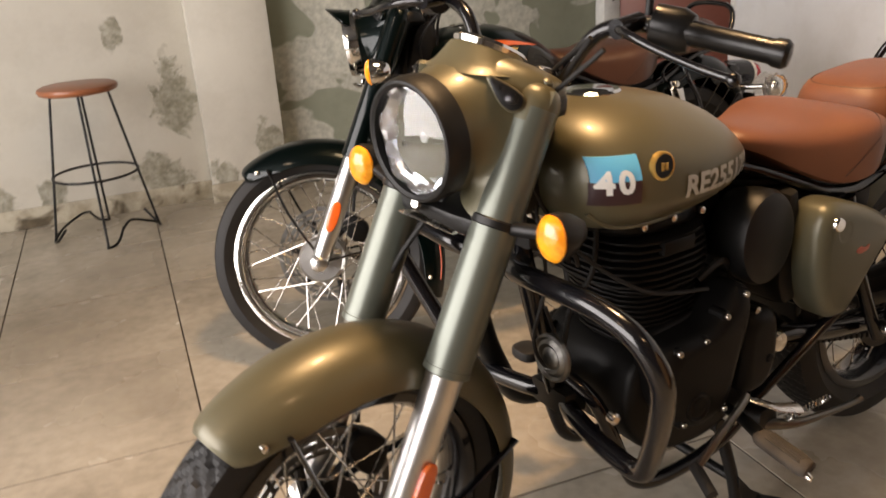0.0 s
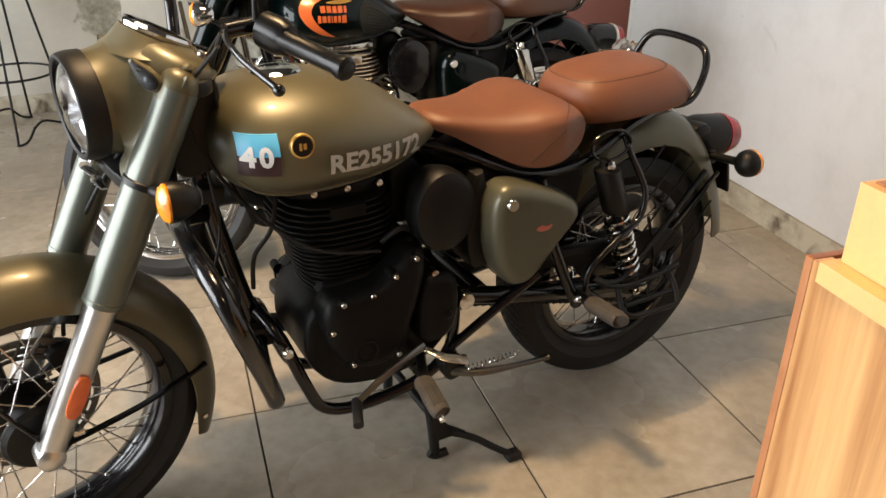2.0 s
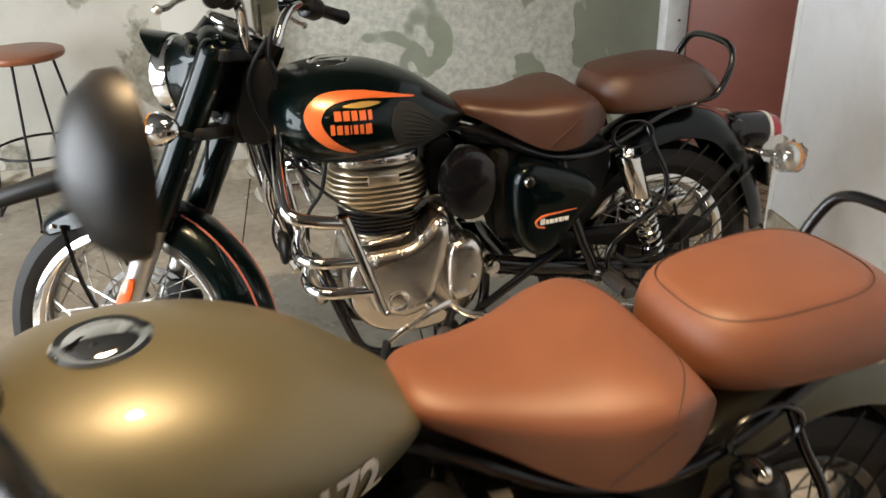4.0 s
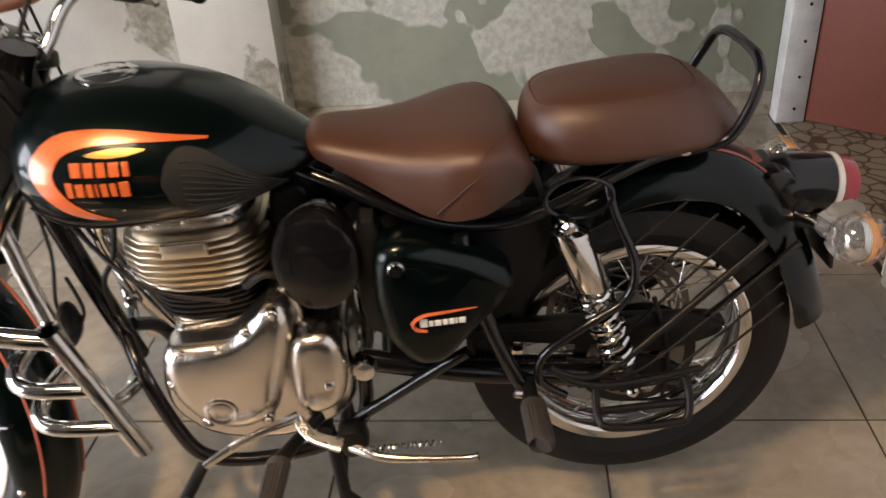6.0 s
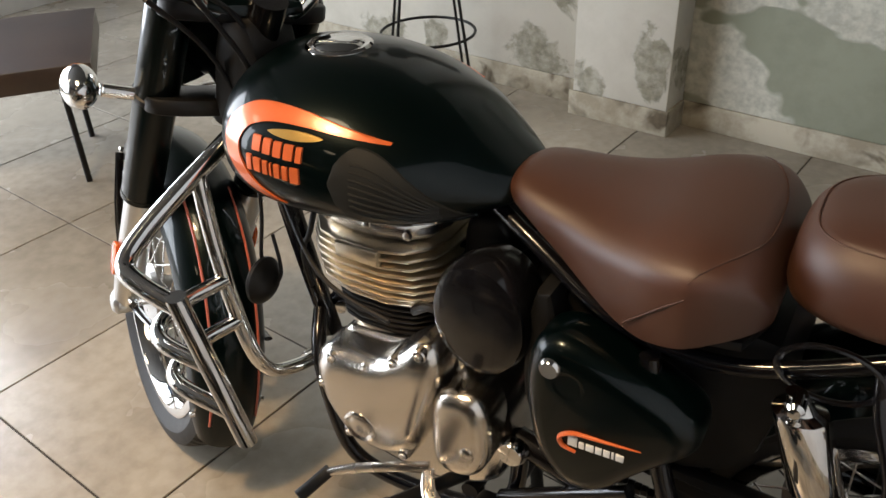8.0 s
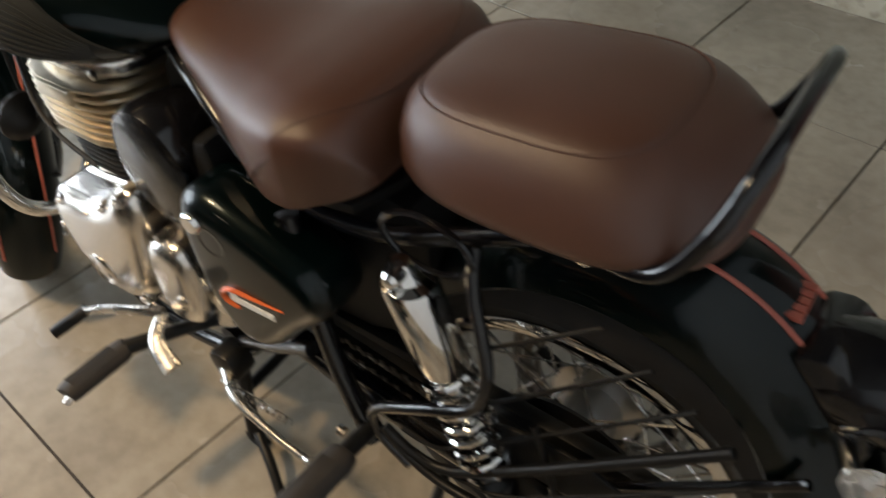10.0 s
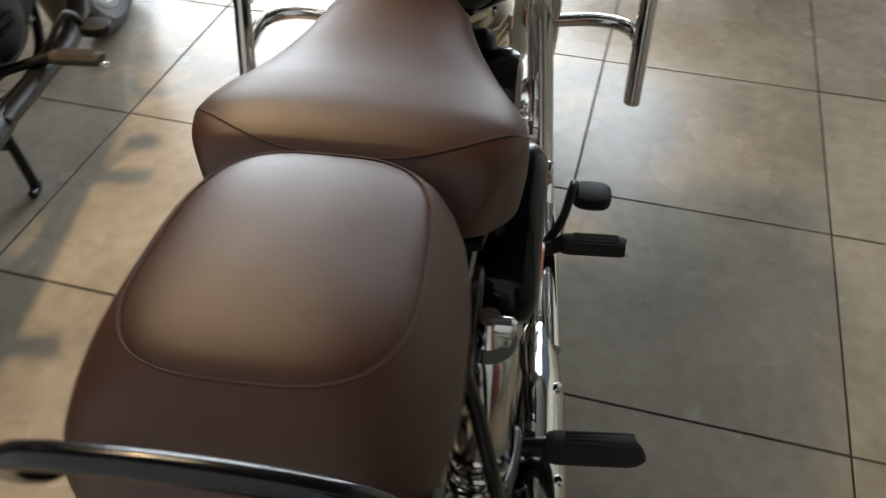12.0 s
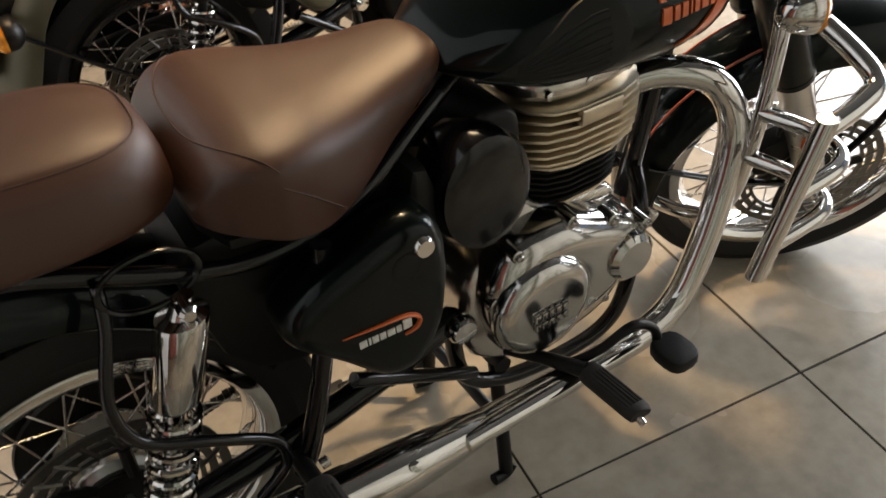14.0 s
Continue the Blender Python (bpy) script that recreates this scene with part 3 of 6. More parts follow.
# ---- glazing bars of the shop front ----
front = thing("window_1", pose(WEST - 0.1, 0, 0), "wide bright glazed shop front with slim black bars", "window", kind="structure")
for fy in (-2.85, -1.4, 0.05, 1.5, 2.9):
    part("window_frame", Mesh().box((-0.03, fy - 0.025, 0.12), (0.03, fy + 0.025, 2.6), 0.003), satin_black, front)

# ---- motorcycles ----
# Own axes of a motorcycle: x ahead from the rear axle, y to its left, z up.
TANK_X = [0.54, 0.555, 0.6, 0.67, 0.75, 0.83, 0.9, 0.95, 0.985, 1.008, 1.021, 1.027]
TANK_T = [0.815, 0.828, 0.863, 0.912, 0.945, 0.96, 0.96, 0.953, 0.938, 0.918, 0.897, 0.872]
TANK_B = [0.812, 0.8, 0.779, 0.757, 0.745, 0.741, 0.741, 0.75, 0.766, 0.789, 0.818, 0.855]
TANK_W = [0.012, 0.06, 0.105, 0.15, 0.178, 0.188, 0.186, 0.172, 0.148, 0.11, 0.066, 0.006]


def smooth_table(xs, columns, n=5):
    pts = [np.array(r) for r in zip(xs, *columns)]
    k, out = len(pts), []
    for i in range(k - 1):
        a, b, c, d = (pts[min(max(i + j, 0), k - 1)] for j in (-1, 0, 1, 2))
        for s in range(n):
            t = s / n
            out.append(0.5 * (2 * b + (c - a) * t + (2 * a - 5 * b + 4 * c - d) * t * t + (3 * b - a - 3 * c + d) * t ** 3))
    out.append(pts[-1])
    return np.array(out)


TANK = smooth_table(TANK_X, (TANK_T, TANK_B, TANK_W))


def tank_y(x, z):
    """Half width of the tank at a place of its side."""
    t, b, w = (np.interp(x, TANK[:, 0], TANK[:, k]) for k in (1, 2, 3))
    c = b + 0.42 * (t - b)
    s = min(0.999, abs((z - c) / ((t - c) if z > c else (c - b)) if t - b > 1e-4 else 0))
    p = 2.15 if z > c else 2.5
    return max(0.0, w) * (1 - s ** p) ** (1 / p)


def tank_mesh():
    rings = []
    for x, t, b, w in TANK:
        c = b + 0.42 * (t - b)
        ring = []
        for j in range(40):
            a = 2 * math.pi * j / 40
            co, si = math.cos(a), math.sin(a)
            p = 2.15 if co > 0 else 2.5
            z = c + (t - c if co > 0 else c - b) * math.copysign(abs(co) ** (2 / p), co)
            ring.append(V(x, max(w, 0.001) * math.copysign(abs(si) ** (2 / p), si), z))
        rings.append(ring)
    return Mesh().rings(rings)


def on_tank(outline_xz, off, nu, nv, side=1):
    """A thin patch that follows the tank's side: outline_xz(u, v) gives x and z."""
    m = Mesh()
    top, low = [], []
    for i in range(nu + 1):
        for j in range(nv + 1):
            x, z = outline_xz(i / nu, j / nv)
            y = tank_y(x, z)
            top.append(V(x, side * (y + off), z))
            low.append(V(x, side * (y - 0.004), z))
    faces = [(i * (nv + 1) + j, (i + 1) * (nv + 1) + j, (i + 1) * (nv + 1) + j + 1, i * (nv + 1) + j + 1) for i in range(nu) for j in range(nv)]
    edge = [i * (nv + 1) for i in range(nu + 1)] + [nu * (nv + 1) + j for j in range(1, nv + 1)] + [i * (nv + 1) + nv for i in range(nu - 1, -1, -1)] + [j for j in range(nv - 1, 0, -1)]
    k = len(top)
    rim = [(a, b, b + k, a + k) for a, b in zip(edge, edge[1:] + edge[:1])]
    return m.add(top + low, faces + rim)


def word_on_tank(text, height, xa, xb, z0, slope, off, side=1, bold=0.0, gap=1.0):
    """A word painted on the tank's side between two places, read from that side."""
    verts, faces = lettering(text, height, bold, gap)
    lo, hi = min(q[0] for q in verts), max(q[0] for q in verts)
    out = []
    for q in verts:
        u = (q[0] - lo) / (hi - lo)
        x = xa + (xb - xa) * u if side > 0 else xb + (xa - xb) * u
        z = z0 + q[1] + slope * (xa - x)
        out.append(V(x, side * (tank_y(x, z) + off), z))
    return Mesh().add(out, faces)



# the rider's cushion from behind to its nose: middle height, edge height, underside, half width
SEAT = smooth_table([0.204, 0.21, 0.219, 0.23, 0.24, 0.248, 0.26, 0.278, 0.3, 0.34, 0.38, 0.42, 0.47, 0.52, 0.55, 0.568, 0.576],
                    ([0.788, 0.801, 0.817, 0.832, 0.841, 0.845, 0.849, 0.852, 0.853, 0.85, 0.844, 0.841, 0.843, 0.847, 0.847, 0.839, 0.827],
                     [0.784, 0.793, 0.801, 0.806, 0.808, 0.809, 0.808, 0.805, 0.802, 0.796, 0.792, 0.793, 0.802, 0.815, 0.821, 0.823, 0.821],
                     [0.768, 0.763, 0.757, 0.751, 0.747, 0.744, 0.74, 0.732, 0.725, 0.718, 0.723, 0.741, 0.768, 0.796, 0.809, 0.815, 0.817],
                     [0.118, 0.128, 0.137, 0.145, 0.151, 0.156, 0.162, 0.168, 0.171, 0.163, 0.146, 0.128, 0.105, 0.086, 0.07, 0.049, 0.02]))
# the passenger cushion, level by level: front, rear, half width, squareness, height in front and behind
PILLION = [(0.188, -0.104, 0.11, 2.6, 0.772, 0.802), (0.201, -0.127, 0.127, 2.8, 0.776, 0.802), (0.208, -0.141, 0.1355, 3.0, 0.785, 0.805), (0.211, -0.1475, 0.139, 3.1, 0.797, 0.811),
           (0.2105, -0.148, 0.1385, 3.1, 0.81, 0.819), (0.209, -0.142, 0.136, 3.2, 0.825, 0.831), (0.206, -0.13, 0.131, 3.2, 0.84, 0.846), (0.202, -0.113, 0.1235, 3.2, 0.853, 0.863),
           (0.1965, -0.093, 0.1145, 3.2, 0.862, 0.878), (0.191, -0.07, 0.1045, 3.2, 0.868, 0.888)]
PILLION_SEAM = PILLION[-1]


def level_ring(row, grow=1.0, lift=0.0, n=80):
    f, r, w, p, zf, zr = row
    cx, a = (f + r) / 2, (f - r) / 2
    ring = []
    for j in range(n):
        c, d = math.cos(2 * math.pi * j / n), math.sin(2 * math.pi * j / n)
        x = cx + a * grow * math.copysign(abs(c) ** (2 / p), c)
        y = w * grow * math.copysign(abs(d) ** (2 / p), d) * (1 - 0.05 * (x - cx) / a)
        ring.append(V(x, y, zr + (zf - zr) * (x - r) / (f - r) + lift))
    return ring


def pillion_mesh():
    rings = [level_ring(PILLION[0], 0.6)] + [level_ring(r) for r in PILLION]
    rings += [level_ring(PILLION_SEAM, g, h) for g, h in ((0.985, -0.0008), (0.968, 0.0012), (0.93, 0.0038), (0.85, 0.0072), (0.7, 0.0112), (0.5, 0.0142), (0.25, 0.016), (0.02, 0.0164))]
    return Mesh().rings(rings)


def cushion_shape(x):
    """How the cushion falls from its middle to its edge: crisp behind, round towards the nose."""
    p = float(np.interp(x, [0.2, 0.28, 0.36, 0.46, 0.57], [3.6, 3.5, 3.0, 2.5, 2.15]))
    return [(math.sin(math.pi / 2 * k / 14) ** (2 / p), math.cos(math.pi / 2 * k / 14) ** (2 / p) if k < 14 else 0.0) for k in range(15)]


def cushion_mesh(table, flare=0.955):
    rings = []
    for x, t, e, b, w in table:
        half = [(w * a, e + (t - e) * c) for a, c in cushion_shape(x)]
        for s in (0.35, 0.7, 0.93):
            half.append((w * (1 + (flare - 1) * s + 0.012 * math.sin(math.pi * s)), e + (b - e) * s))
        half.append((w * flare - 0.012 if w > 0.03 else w * 0.6, b))
        half.append((0.0, b))
        rings.append([V(x, y, z) for y, z in half] + [V(x, -y, z) for y, z in half[-2:0:-1]])
    return Mesh().rings(rings)


def cushion_z(table, x, y):
    t, e, b, w = (np.interp(x, table[:, 0], table[:, k]) for k in (1, 2, 3, 4))
    top = cushion_shape(x)
    return e + (t - e) * np.interp(min(1.0, abs(y) / w), [a for a, c in top], [c for a, c in top])


RAKE = math.atan(0.487)


FORK = {"x": 1.08}


def fork_at(z, y=0.0):
    return V(FORK["x"] + 0.487 * (0.99 - z), y, z)


def steer_matrix(degrees):
    a = V(1.03, 0, 0.99)
    return Matrix.Translation(a) @ Matrix.Rotation(radians(degrees), 4, V(-math.sin(RAKE), 0, math.cos(RAKE))) @ Matrix.Translation(-a)


def build_wheel(name, parent, m, radius, width, rim_mat, disc_side, cfg):
    """Axle along y at the wheel's own origin."""
    rim_r = radius - (0.072 if width < 0.11 else 0.089)
    half = width / 2
    lip = 0.8 * half
    prof = [(-lip + 0.006, rim_r - 0.02), (-lip - 0.001, rim_r - 0.014), (-lip - 0.002, rim_r), (-lip, rim_r + 0.006), (-lip + 0.004, rim_r + 0.004), (-0.03, rim_r - 0.006), (-0.012, rim_r - 0.021), (0.012, rim_r - 0.021), (0.03, rim_r - 0.006),
            (lip - 0.004, rim_r + 0.004), (lip, rim_r + 0.006), (lip + 0.002, rim_r), (lip + 0.001, rim_r - 0.014), (lip - 0.006, rim_r - 0.02), (0.014, rim_r - 0.03), (-0.014, rim_r - 0.03)]
    n = 64
    rings = [[V(r * math.cos(2 * math.pi * i / n), y, r * math.sin(2 * math.pi * i / n)) for y, r in prof] for i in range(n)]
    wheel = part(name, Mesh().rings(rings, closed=True), rim_mat, parent, at=m)
    side_pts = [(0.03, rim_r - 0.004), (half * 0.76, rim_r + 0.006), (half, rim_r + 0.034), (half * 0.97, radius - 0.026)]
    crown = [(half * u, radius - 0.0155 * abs(u) ** 2.2) for u in np.linspace(0.86, -0.86, 15)]
    tp = side_pts + crown + [(-y, r) for y, r in side_pts[::-1]]
    n = 280
    rings = []
    for i in range(n):
        a = 2 * math.pi * i / n
        ring = []
        for y, r in tp:
            u = abs(y) / half
            groove = r > radius - 0.02 and 0.1 < u < 0.84 and (i + (2 if y > 0 else 0) + int(round(7 * u ** 1.5))) % 4 == 0
            r -= 0.005 if groove else 0.0
            ring.append(V(r * math.cos(a), y, r * math.sin(a)))
        rings.append(ring)
    part("tyre", Mesh().rings(rings, closed=True), rubber, wheel, "black treaded rubber tyre", angle=25)
    part("hub", Mesh().lathe([(-0.06, 0.03), (-0.06, 0.062), (-0.05, 0.07), (-0.044, 0.07), (-0.04, 0.04), (0.04, 0.04), (0.044, 0.07), (0.05, 0.07), (0.06, 0.062), (0.06, 0.03)], (0, 0, 0), (0, 1, 0), 36), cfg["hub"], wheel)
    part("axle", Mesh().lathe([(-0.125, 0.006), (-0.125, 0.014), (-0.11, 0.016), (0.11, 0.016), (0.125, 0.014), (0.125, 0.006)], (0, 0, 0), (0, 1, 0), 16), dull_chrome, wheel)
    L = math.hypot(rim_r - 0.02 - 0.066, 0.035)
    spokes = {}
    for s in (-1, 1):
        for lean in (-1, 1):
            a0 = V(0, 0.046 * s, 0)
            start = V(0.066 * math.sin(lean * 1.1), 0.046 * s, 0.066 * math.cos(lean * 1.1))
            end = V(0.0, 0.008 * s, rim_r - 0.024)
            spokes[s, lean] = Mesh().tube([start, end], 0.0018, 6, 0).tube([end * 0.93 + start * 0.07, end], 0.0032, 6, 0).data("spoke", cfg["spoke"])
    for k in range(36):
        s, lean = (-1, 1)[k % 2], (-1, 1)[k // 2 % 2]
        part("spoke", spokes[s, lean], None, wheel, at=Matrix.Rotation(2 * math.pi * k / 36, 4, "Y"))
    disc = Mesh()
    y = 0.068 * disc_side
    n = 72
    for a, b in ((0.105, 0.112), (0.118, 0.13), (0.136, 0.15)):
        disc.rings([[V(r * math.cos(2 * math.pi * i / n), yy, r * math.sin(2 * math.pi * i / n)) for r, yy in ((a, y - 0.0025), (b, y - 0.0025), (b, y + 0.0025), (a, y + 0.0025))] for i in range(n)], closed=True)
    for k in range(24):
        a = 2 * math.pi * k / 24
        disc.tube([V(0.108 * math.cos(a), y, 0.108 * math.sin(a)), V(0.14 * math.cos(a + 0.12), y, 0.14 * math.sin(a + 0.12))], 0.0045, 6, 0, flat=1)
    part("brake_disc", disc, dark_steel, wheel, "drilled dull steel disc")
    carrier = part("disc_carrier", Mesh().lathe([(0.05 * disc_side, 0.055), (0.066 * disc_side, 0.055)], (0, 0, 0), (0, 1, 0), 24), satin_black, wheel)
    arm = Mesh().tube([V(0.05, y * 0.9, 0), V(0.108 * math.cos(0.25), y, 0.108 * math.sin(0.25))], 0.009, 8, 0).data("carrier_arm", satin_black)
    for k in range(6):
        part("carrier_arm", arm, None, carrier, at=Matrix.Rotation(2 * math.pi * k / 6, 4, "Y"))
    return wheel


def arc_guard(center, arc, width, drop, n=40, thick=0.003):
    """A curved mudguard: arc holds rows of angle in degrees from ahead, radius and half width."""
    c = Vector(center)
    rows = smooth_table([r[0] for r in arc], ([r[1] for r in arc], [r[2] for r in arc]), 6)
    rings = []
    for a, r, w in rows:
        o = V(math.cos(radians(a)), 0, math.sin(radians(a)))
        outer, inner = [], []
        for k in range(-7, 8):
            s = k / 7
            y = w * math.sin(s * 1.5) / math.sin(1.5)
            d = -drop * min(1.0, w / 0.08) ** 1.5 * (1 - math.cos(s * 1.5))
            outer.append(c + o * (r + d) + V(0, y, 0))
            inner.append(c + o * (r + d - thick) + V(0, y * 0.975, 0))
        rings.append(outer + inner[::-1])
    return Mesh().rings(rings), rows


def build_motorcycle(m, label, cfg):
    bike = thing("motorcycle", m, label, "motorcycle", "parked motorcycles")
    S = steer_matrix(cfg["steer"])
    FORK["x"] = cfg["fork_x"]
    R = cfg

    # fuel tank
    tank = part("fuel_tank", tank_mesh(), R["tank"], bike, R["tank_label"])
    part("filler_cap", Mesh().lathe([(-0.006, 0.05), (0.001, 0.05), (0.004, 0.046), (0.003, 0.038), (0.006, 0.034), (0.007, 0.004)], (0.868, 0, 0.9585), (0.06, 0, 1), 36), chrome, tank, "chrome filler cap")
    for side in (1, -1):
        part("tank_seam", Mesh().tube([(x, side * (tank_y(x, z) + 0.001), z) for x, z in ((0.99, 0.8), (0.95, 0.772), (0.88, 0.759), (0.78, 0.757), (0.68, 0.768), (0.6, 0.787))], 0.005, 8), R["tank"], tank)
    if R["style"] == "signals":
        for side in (1, -1):
            part("sticker", on_tank(lambda u, v: (0.992 - 0.066 * u, 0.8525 + 0.038 * v), 0.003, 16, 8, side), sticker_blue, tank, "sky blue half of a number sticker")
            part("sticker", on_tank(lambda u, v: (0.994 - 0.067 * u, 0.816 + 0.0365 * v), 0.003, 16, 8, side), sticker_dark, tank, "dark maroon half of a number sticker")
            part("number", word_on_tank("40", 0.035, 0.991, 0.938, 0.835, 0.0, 0.0046, side, 0.0019, 1.25), white_ink, tank, "white figures 40")
            part("number", word_on_tank("RE255172", 0.036, 0.836, 0.621, 0.807, -0.03, 0.0026, side, 0.0017), grey_ink, tank, "pale grey stencilled figures RE255172")
            bx, bz = 0.886, 0.867
            by = tank_y(bx, bz)
            badge = part("badge", Mesh().lathe([(-0.004, 0.023), (0.004, 0.023), (0.006, 0.021), (0.005, 0.018), (0.005, 0.004)], (bx, side * by, bz), (0, side, 0.1), 32), gold, tank, "round gold and black badge")
            part("badge_face", Mesh().lathe([(0.0052, 0.0005), (0.0062, 0.0185), (0.0052, 0.019)], (bx, side * by, bz), (0, side, 0.1), 28), satin_black, badge)
            for bxx, bw, bh in ((0.0045, 0.005, 0.013), (-0.0035, 0.006, 0.011)):
                part("badge_mark", Mesh().box((bx + bxx - bw / 2, side * (by + 0.0068) - 0.001, bz - bh / 2), (bx + bxx + bw / 2, side * (by + 0.0068) + 0.001, bz + bh / 2), 0.0004), gold, badge)
    else:
        for side in (1, -1):
            spine = smooth_table([0, 1, 2, 3, 4, 5, 6, 7, 8, 9], ([0.699, 0.76, 0.82, 0.875, 0.915, 0.938, 0.934, 0.912, 0.882, 0.85], [0.891, 0.903, 0.912, 0.913, 0.903, 0.878, 0.85, 0.822, 0.802, 0.789],
                                                                  [0.002, 0.008, 0.014, 0.019, 0.027, 0.036, 0.031, 0.022, 0.013, 0.003]), 6)

            def swoosh(u, v):
                k = min(len(spine) - 2, int(u * (len(spine) - 1)))
                a, b = spine[max(k - 1, 0)], spine[min(k + 2, len(spine) - 1)]
                q = spine[min(int(round(u * (len(spine) - 1))), len(spine) - 1)]
                d = V(b[1] - a[1], b[2] - a[2]).normalized()
                return q[1] - d.y * q[3] * (v - 0.5), q[2] + d.x * q[3] * (v - 0.5)
            part("tank_flash", on_tank(swoosh, 0.0025, len(spine) - 1, 4, side), flash_paint, tank, "orange curved flash fading to gold")
            part("tank_flash", on_tank(lambda u, v: (0.872 - 0.088 * u, 0.8935 + (v - 0.5) * 0.011 * math.sin(math.pi * u) ** 0.7), 0.0012, 16, 3, side), gold, tank, "gold tapered flash")
            # the maker's word is shown as two rows of plain raised blocks
            for zz, high, x0, widths in ((0.8665, 0.019, 0.893, (21, 20, 19, 21, 15)), (0.838, 0.019, 0.904, (15, 18, 14, 8, 15, 14, 20))):
                step = 0
                for k, w in enumerate(widths):
                    part("letter_block", on_tank(lambda u, v: (x0 - step - (w - 5) * 0.00092 * u, zz - step * 0.05 + high * (v if 0 < k < len(widths) - 1 or len(widths) == 5 else v * 1.15 - 0.07)), 0.003, 3, 4, side), orange, tank, "raised orange block of the lettering")
                    step += w * 0.00092
            pad_top = smooth_table([0, 0.04, 0.12, 0.22, 0.4, 0.6, 0.8, 1.0], ([0.845, 0.868, 0.884, 0.888, 0.876, 0.849, 0.82, 0.795],), 4)
            pad_low = smooth_table([0, 0.04, 0.12, 0.22, 0.4, 0.6, 0.8, 1.0], ([0.84, 0.815, 0.793, 0.782, 0.777, 0.78, 0.785, 0.792],), 4)

            def pad(u, v, shrink=0.0):
                u = shrink + u * (1 - 2.2 * shrink)
                t, b = np.interp(u, pad_top[:, 0], pad_top[:, 1]), np.interp(u, pad_low[:, 0], pad_low[:, 1])
                v = shrink * 0.9 + v * (1 - 1.8 * shrink)
                return 0.768 - 0.17 * u, b + (t - b) * v
            part("knee_pad", on_tank(pad, 0.004, 24, 8, side), knee, tank, "black ribbed rubber knee pad")
            for k in range(8):
                v = (k + 0.5) / 8
                line = [pad(u, v, 0.14) for u in np.linspace(0.04, 0.96, 9)]
                part("knee_pad_rib", Mesh().tube([(x, side * (tank_y(x, z) + 0.0035), z) for x, z in line], 0.002, 6, 3), knee, tank)

    # seats
    rider = part("rider_seat", cushion_mesh(SEAT), R["leather"], bike, R["seat_label"])
    edge = [(0.231 + 0.064 * abs(y / 0.169) ** 2.8, y) for y in np.linspace(-0.168, 0.168, 31)]
    part("seam", Mesh().tube([(x, y, cushion_z(SEAT, x, y) + 0.0004) for x, y in edge], 0.0011, 6, 2), stitch, rider, "dark stitched seam")
    for s in (1, -1):
        part("side_seam", Mesh().tube([(0.294, 0.1705 * s, 0.806), (0.318, 0.169 * s, 0.786), (0.342, 0.1625 * s, 0.762), (0.365, 0.1525 * s, 0.737)], 0.0013, 6), stitch, rider)
    part("seat_base", Mesh().prism(rounded([(0.21, -0.13), (0.3, -0.145), (0.42, -0.1), (0.54, -0.05), (0.54, 0.05), (0.42, 0.1), (0.3, 0.145), (0.21, 0.13)], 1), 0.728, 0.742, 0.003, "xy"), plastic_black, rider)
    pillion = part("pillion_seat", pillion_mesh(), R["leather"], bike, R["seat_label"])
    part("seam", Mesh().tube(level_ring(PILLION_SEAM, 0.995, 0.0), 0.0012, 6, 2, True), stitch, pillion, "stitched seam round the seat top")

    # grab rail
    hoop = [(0.05, 0.118, 0.8), (-0.04, 0.12, 0.8), (-0.085, 0.126, 0.805), (-0.112, 0.127, 0.825), (-0.137, 0.121, 0.872), (-0.15, 0.104, 0.908), (-0.155, 0.075, 0.924), (-0.156, 0.035, 0.929)]
    rail = part("grab_rail", Mesh().tube(hoop + [(-0.156, 0, 0.93)] + [(x, -y, z) for x, y, z in hoop[::-1]], 0.0088, 12, 5), R["rail"], bike, "black tubular hoop grab rail")
    for y in (0.131, -0.131):
        for x in (0.022, -0.035):
            part("bolt", Mesh().lathe([(0, 0.009), (0.004, 0.009), (0.007, 0.005), (0.007, 0.001)], (x, y * 0.975, 0.8), (0, math.copysign(1, y), 0), 14), chrome, rail)

    # rear mudguard, lamp and indicators
    guard, rows = arc_guard((0, 0, 0.324), [(30, 0.36, 0.078), (60, 0.392, 0.08), (85, 0.43, 0.082), (100, 0.447, 0.086), (112, 0.449, 0.089), (125, 0.43, 0.09), (139, 0.401, 0.09), (150, 0.389, 0.09), (162, 0.385, 0.086), (170, 0.387, 0.076)], 0.09, R["skirt"])
    mud = part("rear_mudguard", guard, R["fender"], bike, R["fender_label"])
    if R["style"] != "signals":
        for y in (0.034, -0.034):
            line = [V(0, 0, 0.324) + V(math.cos(radians(a)), 0, math.sin(radians(a))) * (np.interp(a, rows[:, 0], rows[:, 1]) - 0.006) + V(0, y, 0) for a in range(103, 142, 3)]
            part("pinstripe", Mesh().tube(line, 0.003, 6, 2), red_line, mud, "dull red stripe")
        for k, a in enumerate((117, 122)):
            q = V(0, 0, 0.324) + V(math.cos(radians(a)), 0, math.sin(radians(a))) * (np.interp(a, rows[:, 0], rows[:, 1]) + 0.0)
            blocks = Mesh()
            for j in range(5):
                blocks.box((q.x - 0.008, -0.026 + 0.0108 * j, q.z - 0.004), (q.x + 0.008, -0.0175 + 0.0108 * j, q.z + 0.002), 0.001)
            part("letter_block", blocks, red_line, mud, "dull red lettering shown as plain blocks")
    for s in (1, -1):
        part("mudguard_stay", Mesh().tube([(0.02, 0.12 * s, 0.36), (-0.12, 0.105 * s, 0.46), (-0.27, 0.092 * s, 0.585)], 0.006, 8), gloss_black, mud)
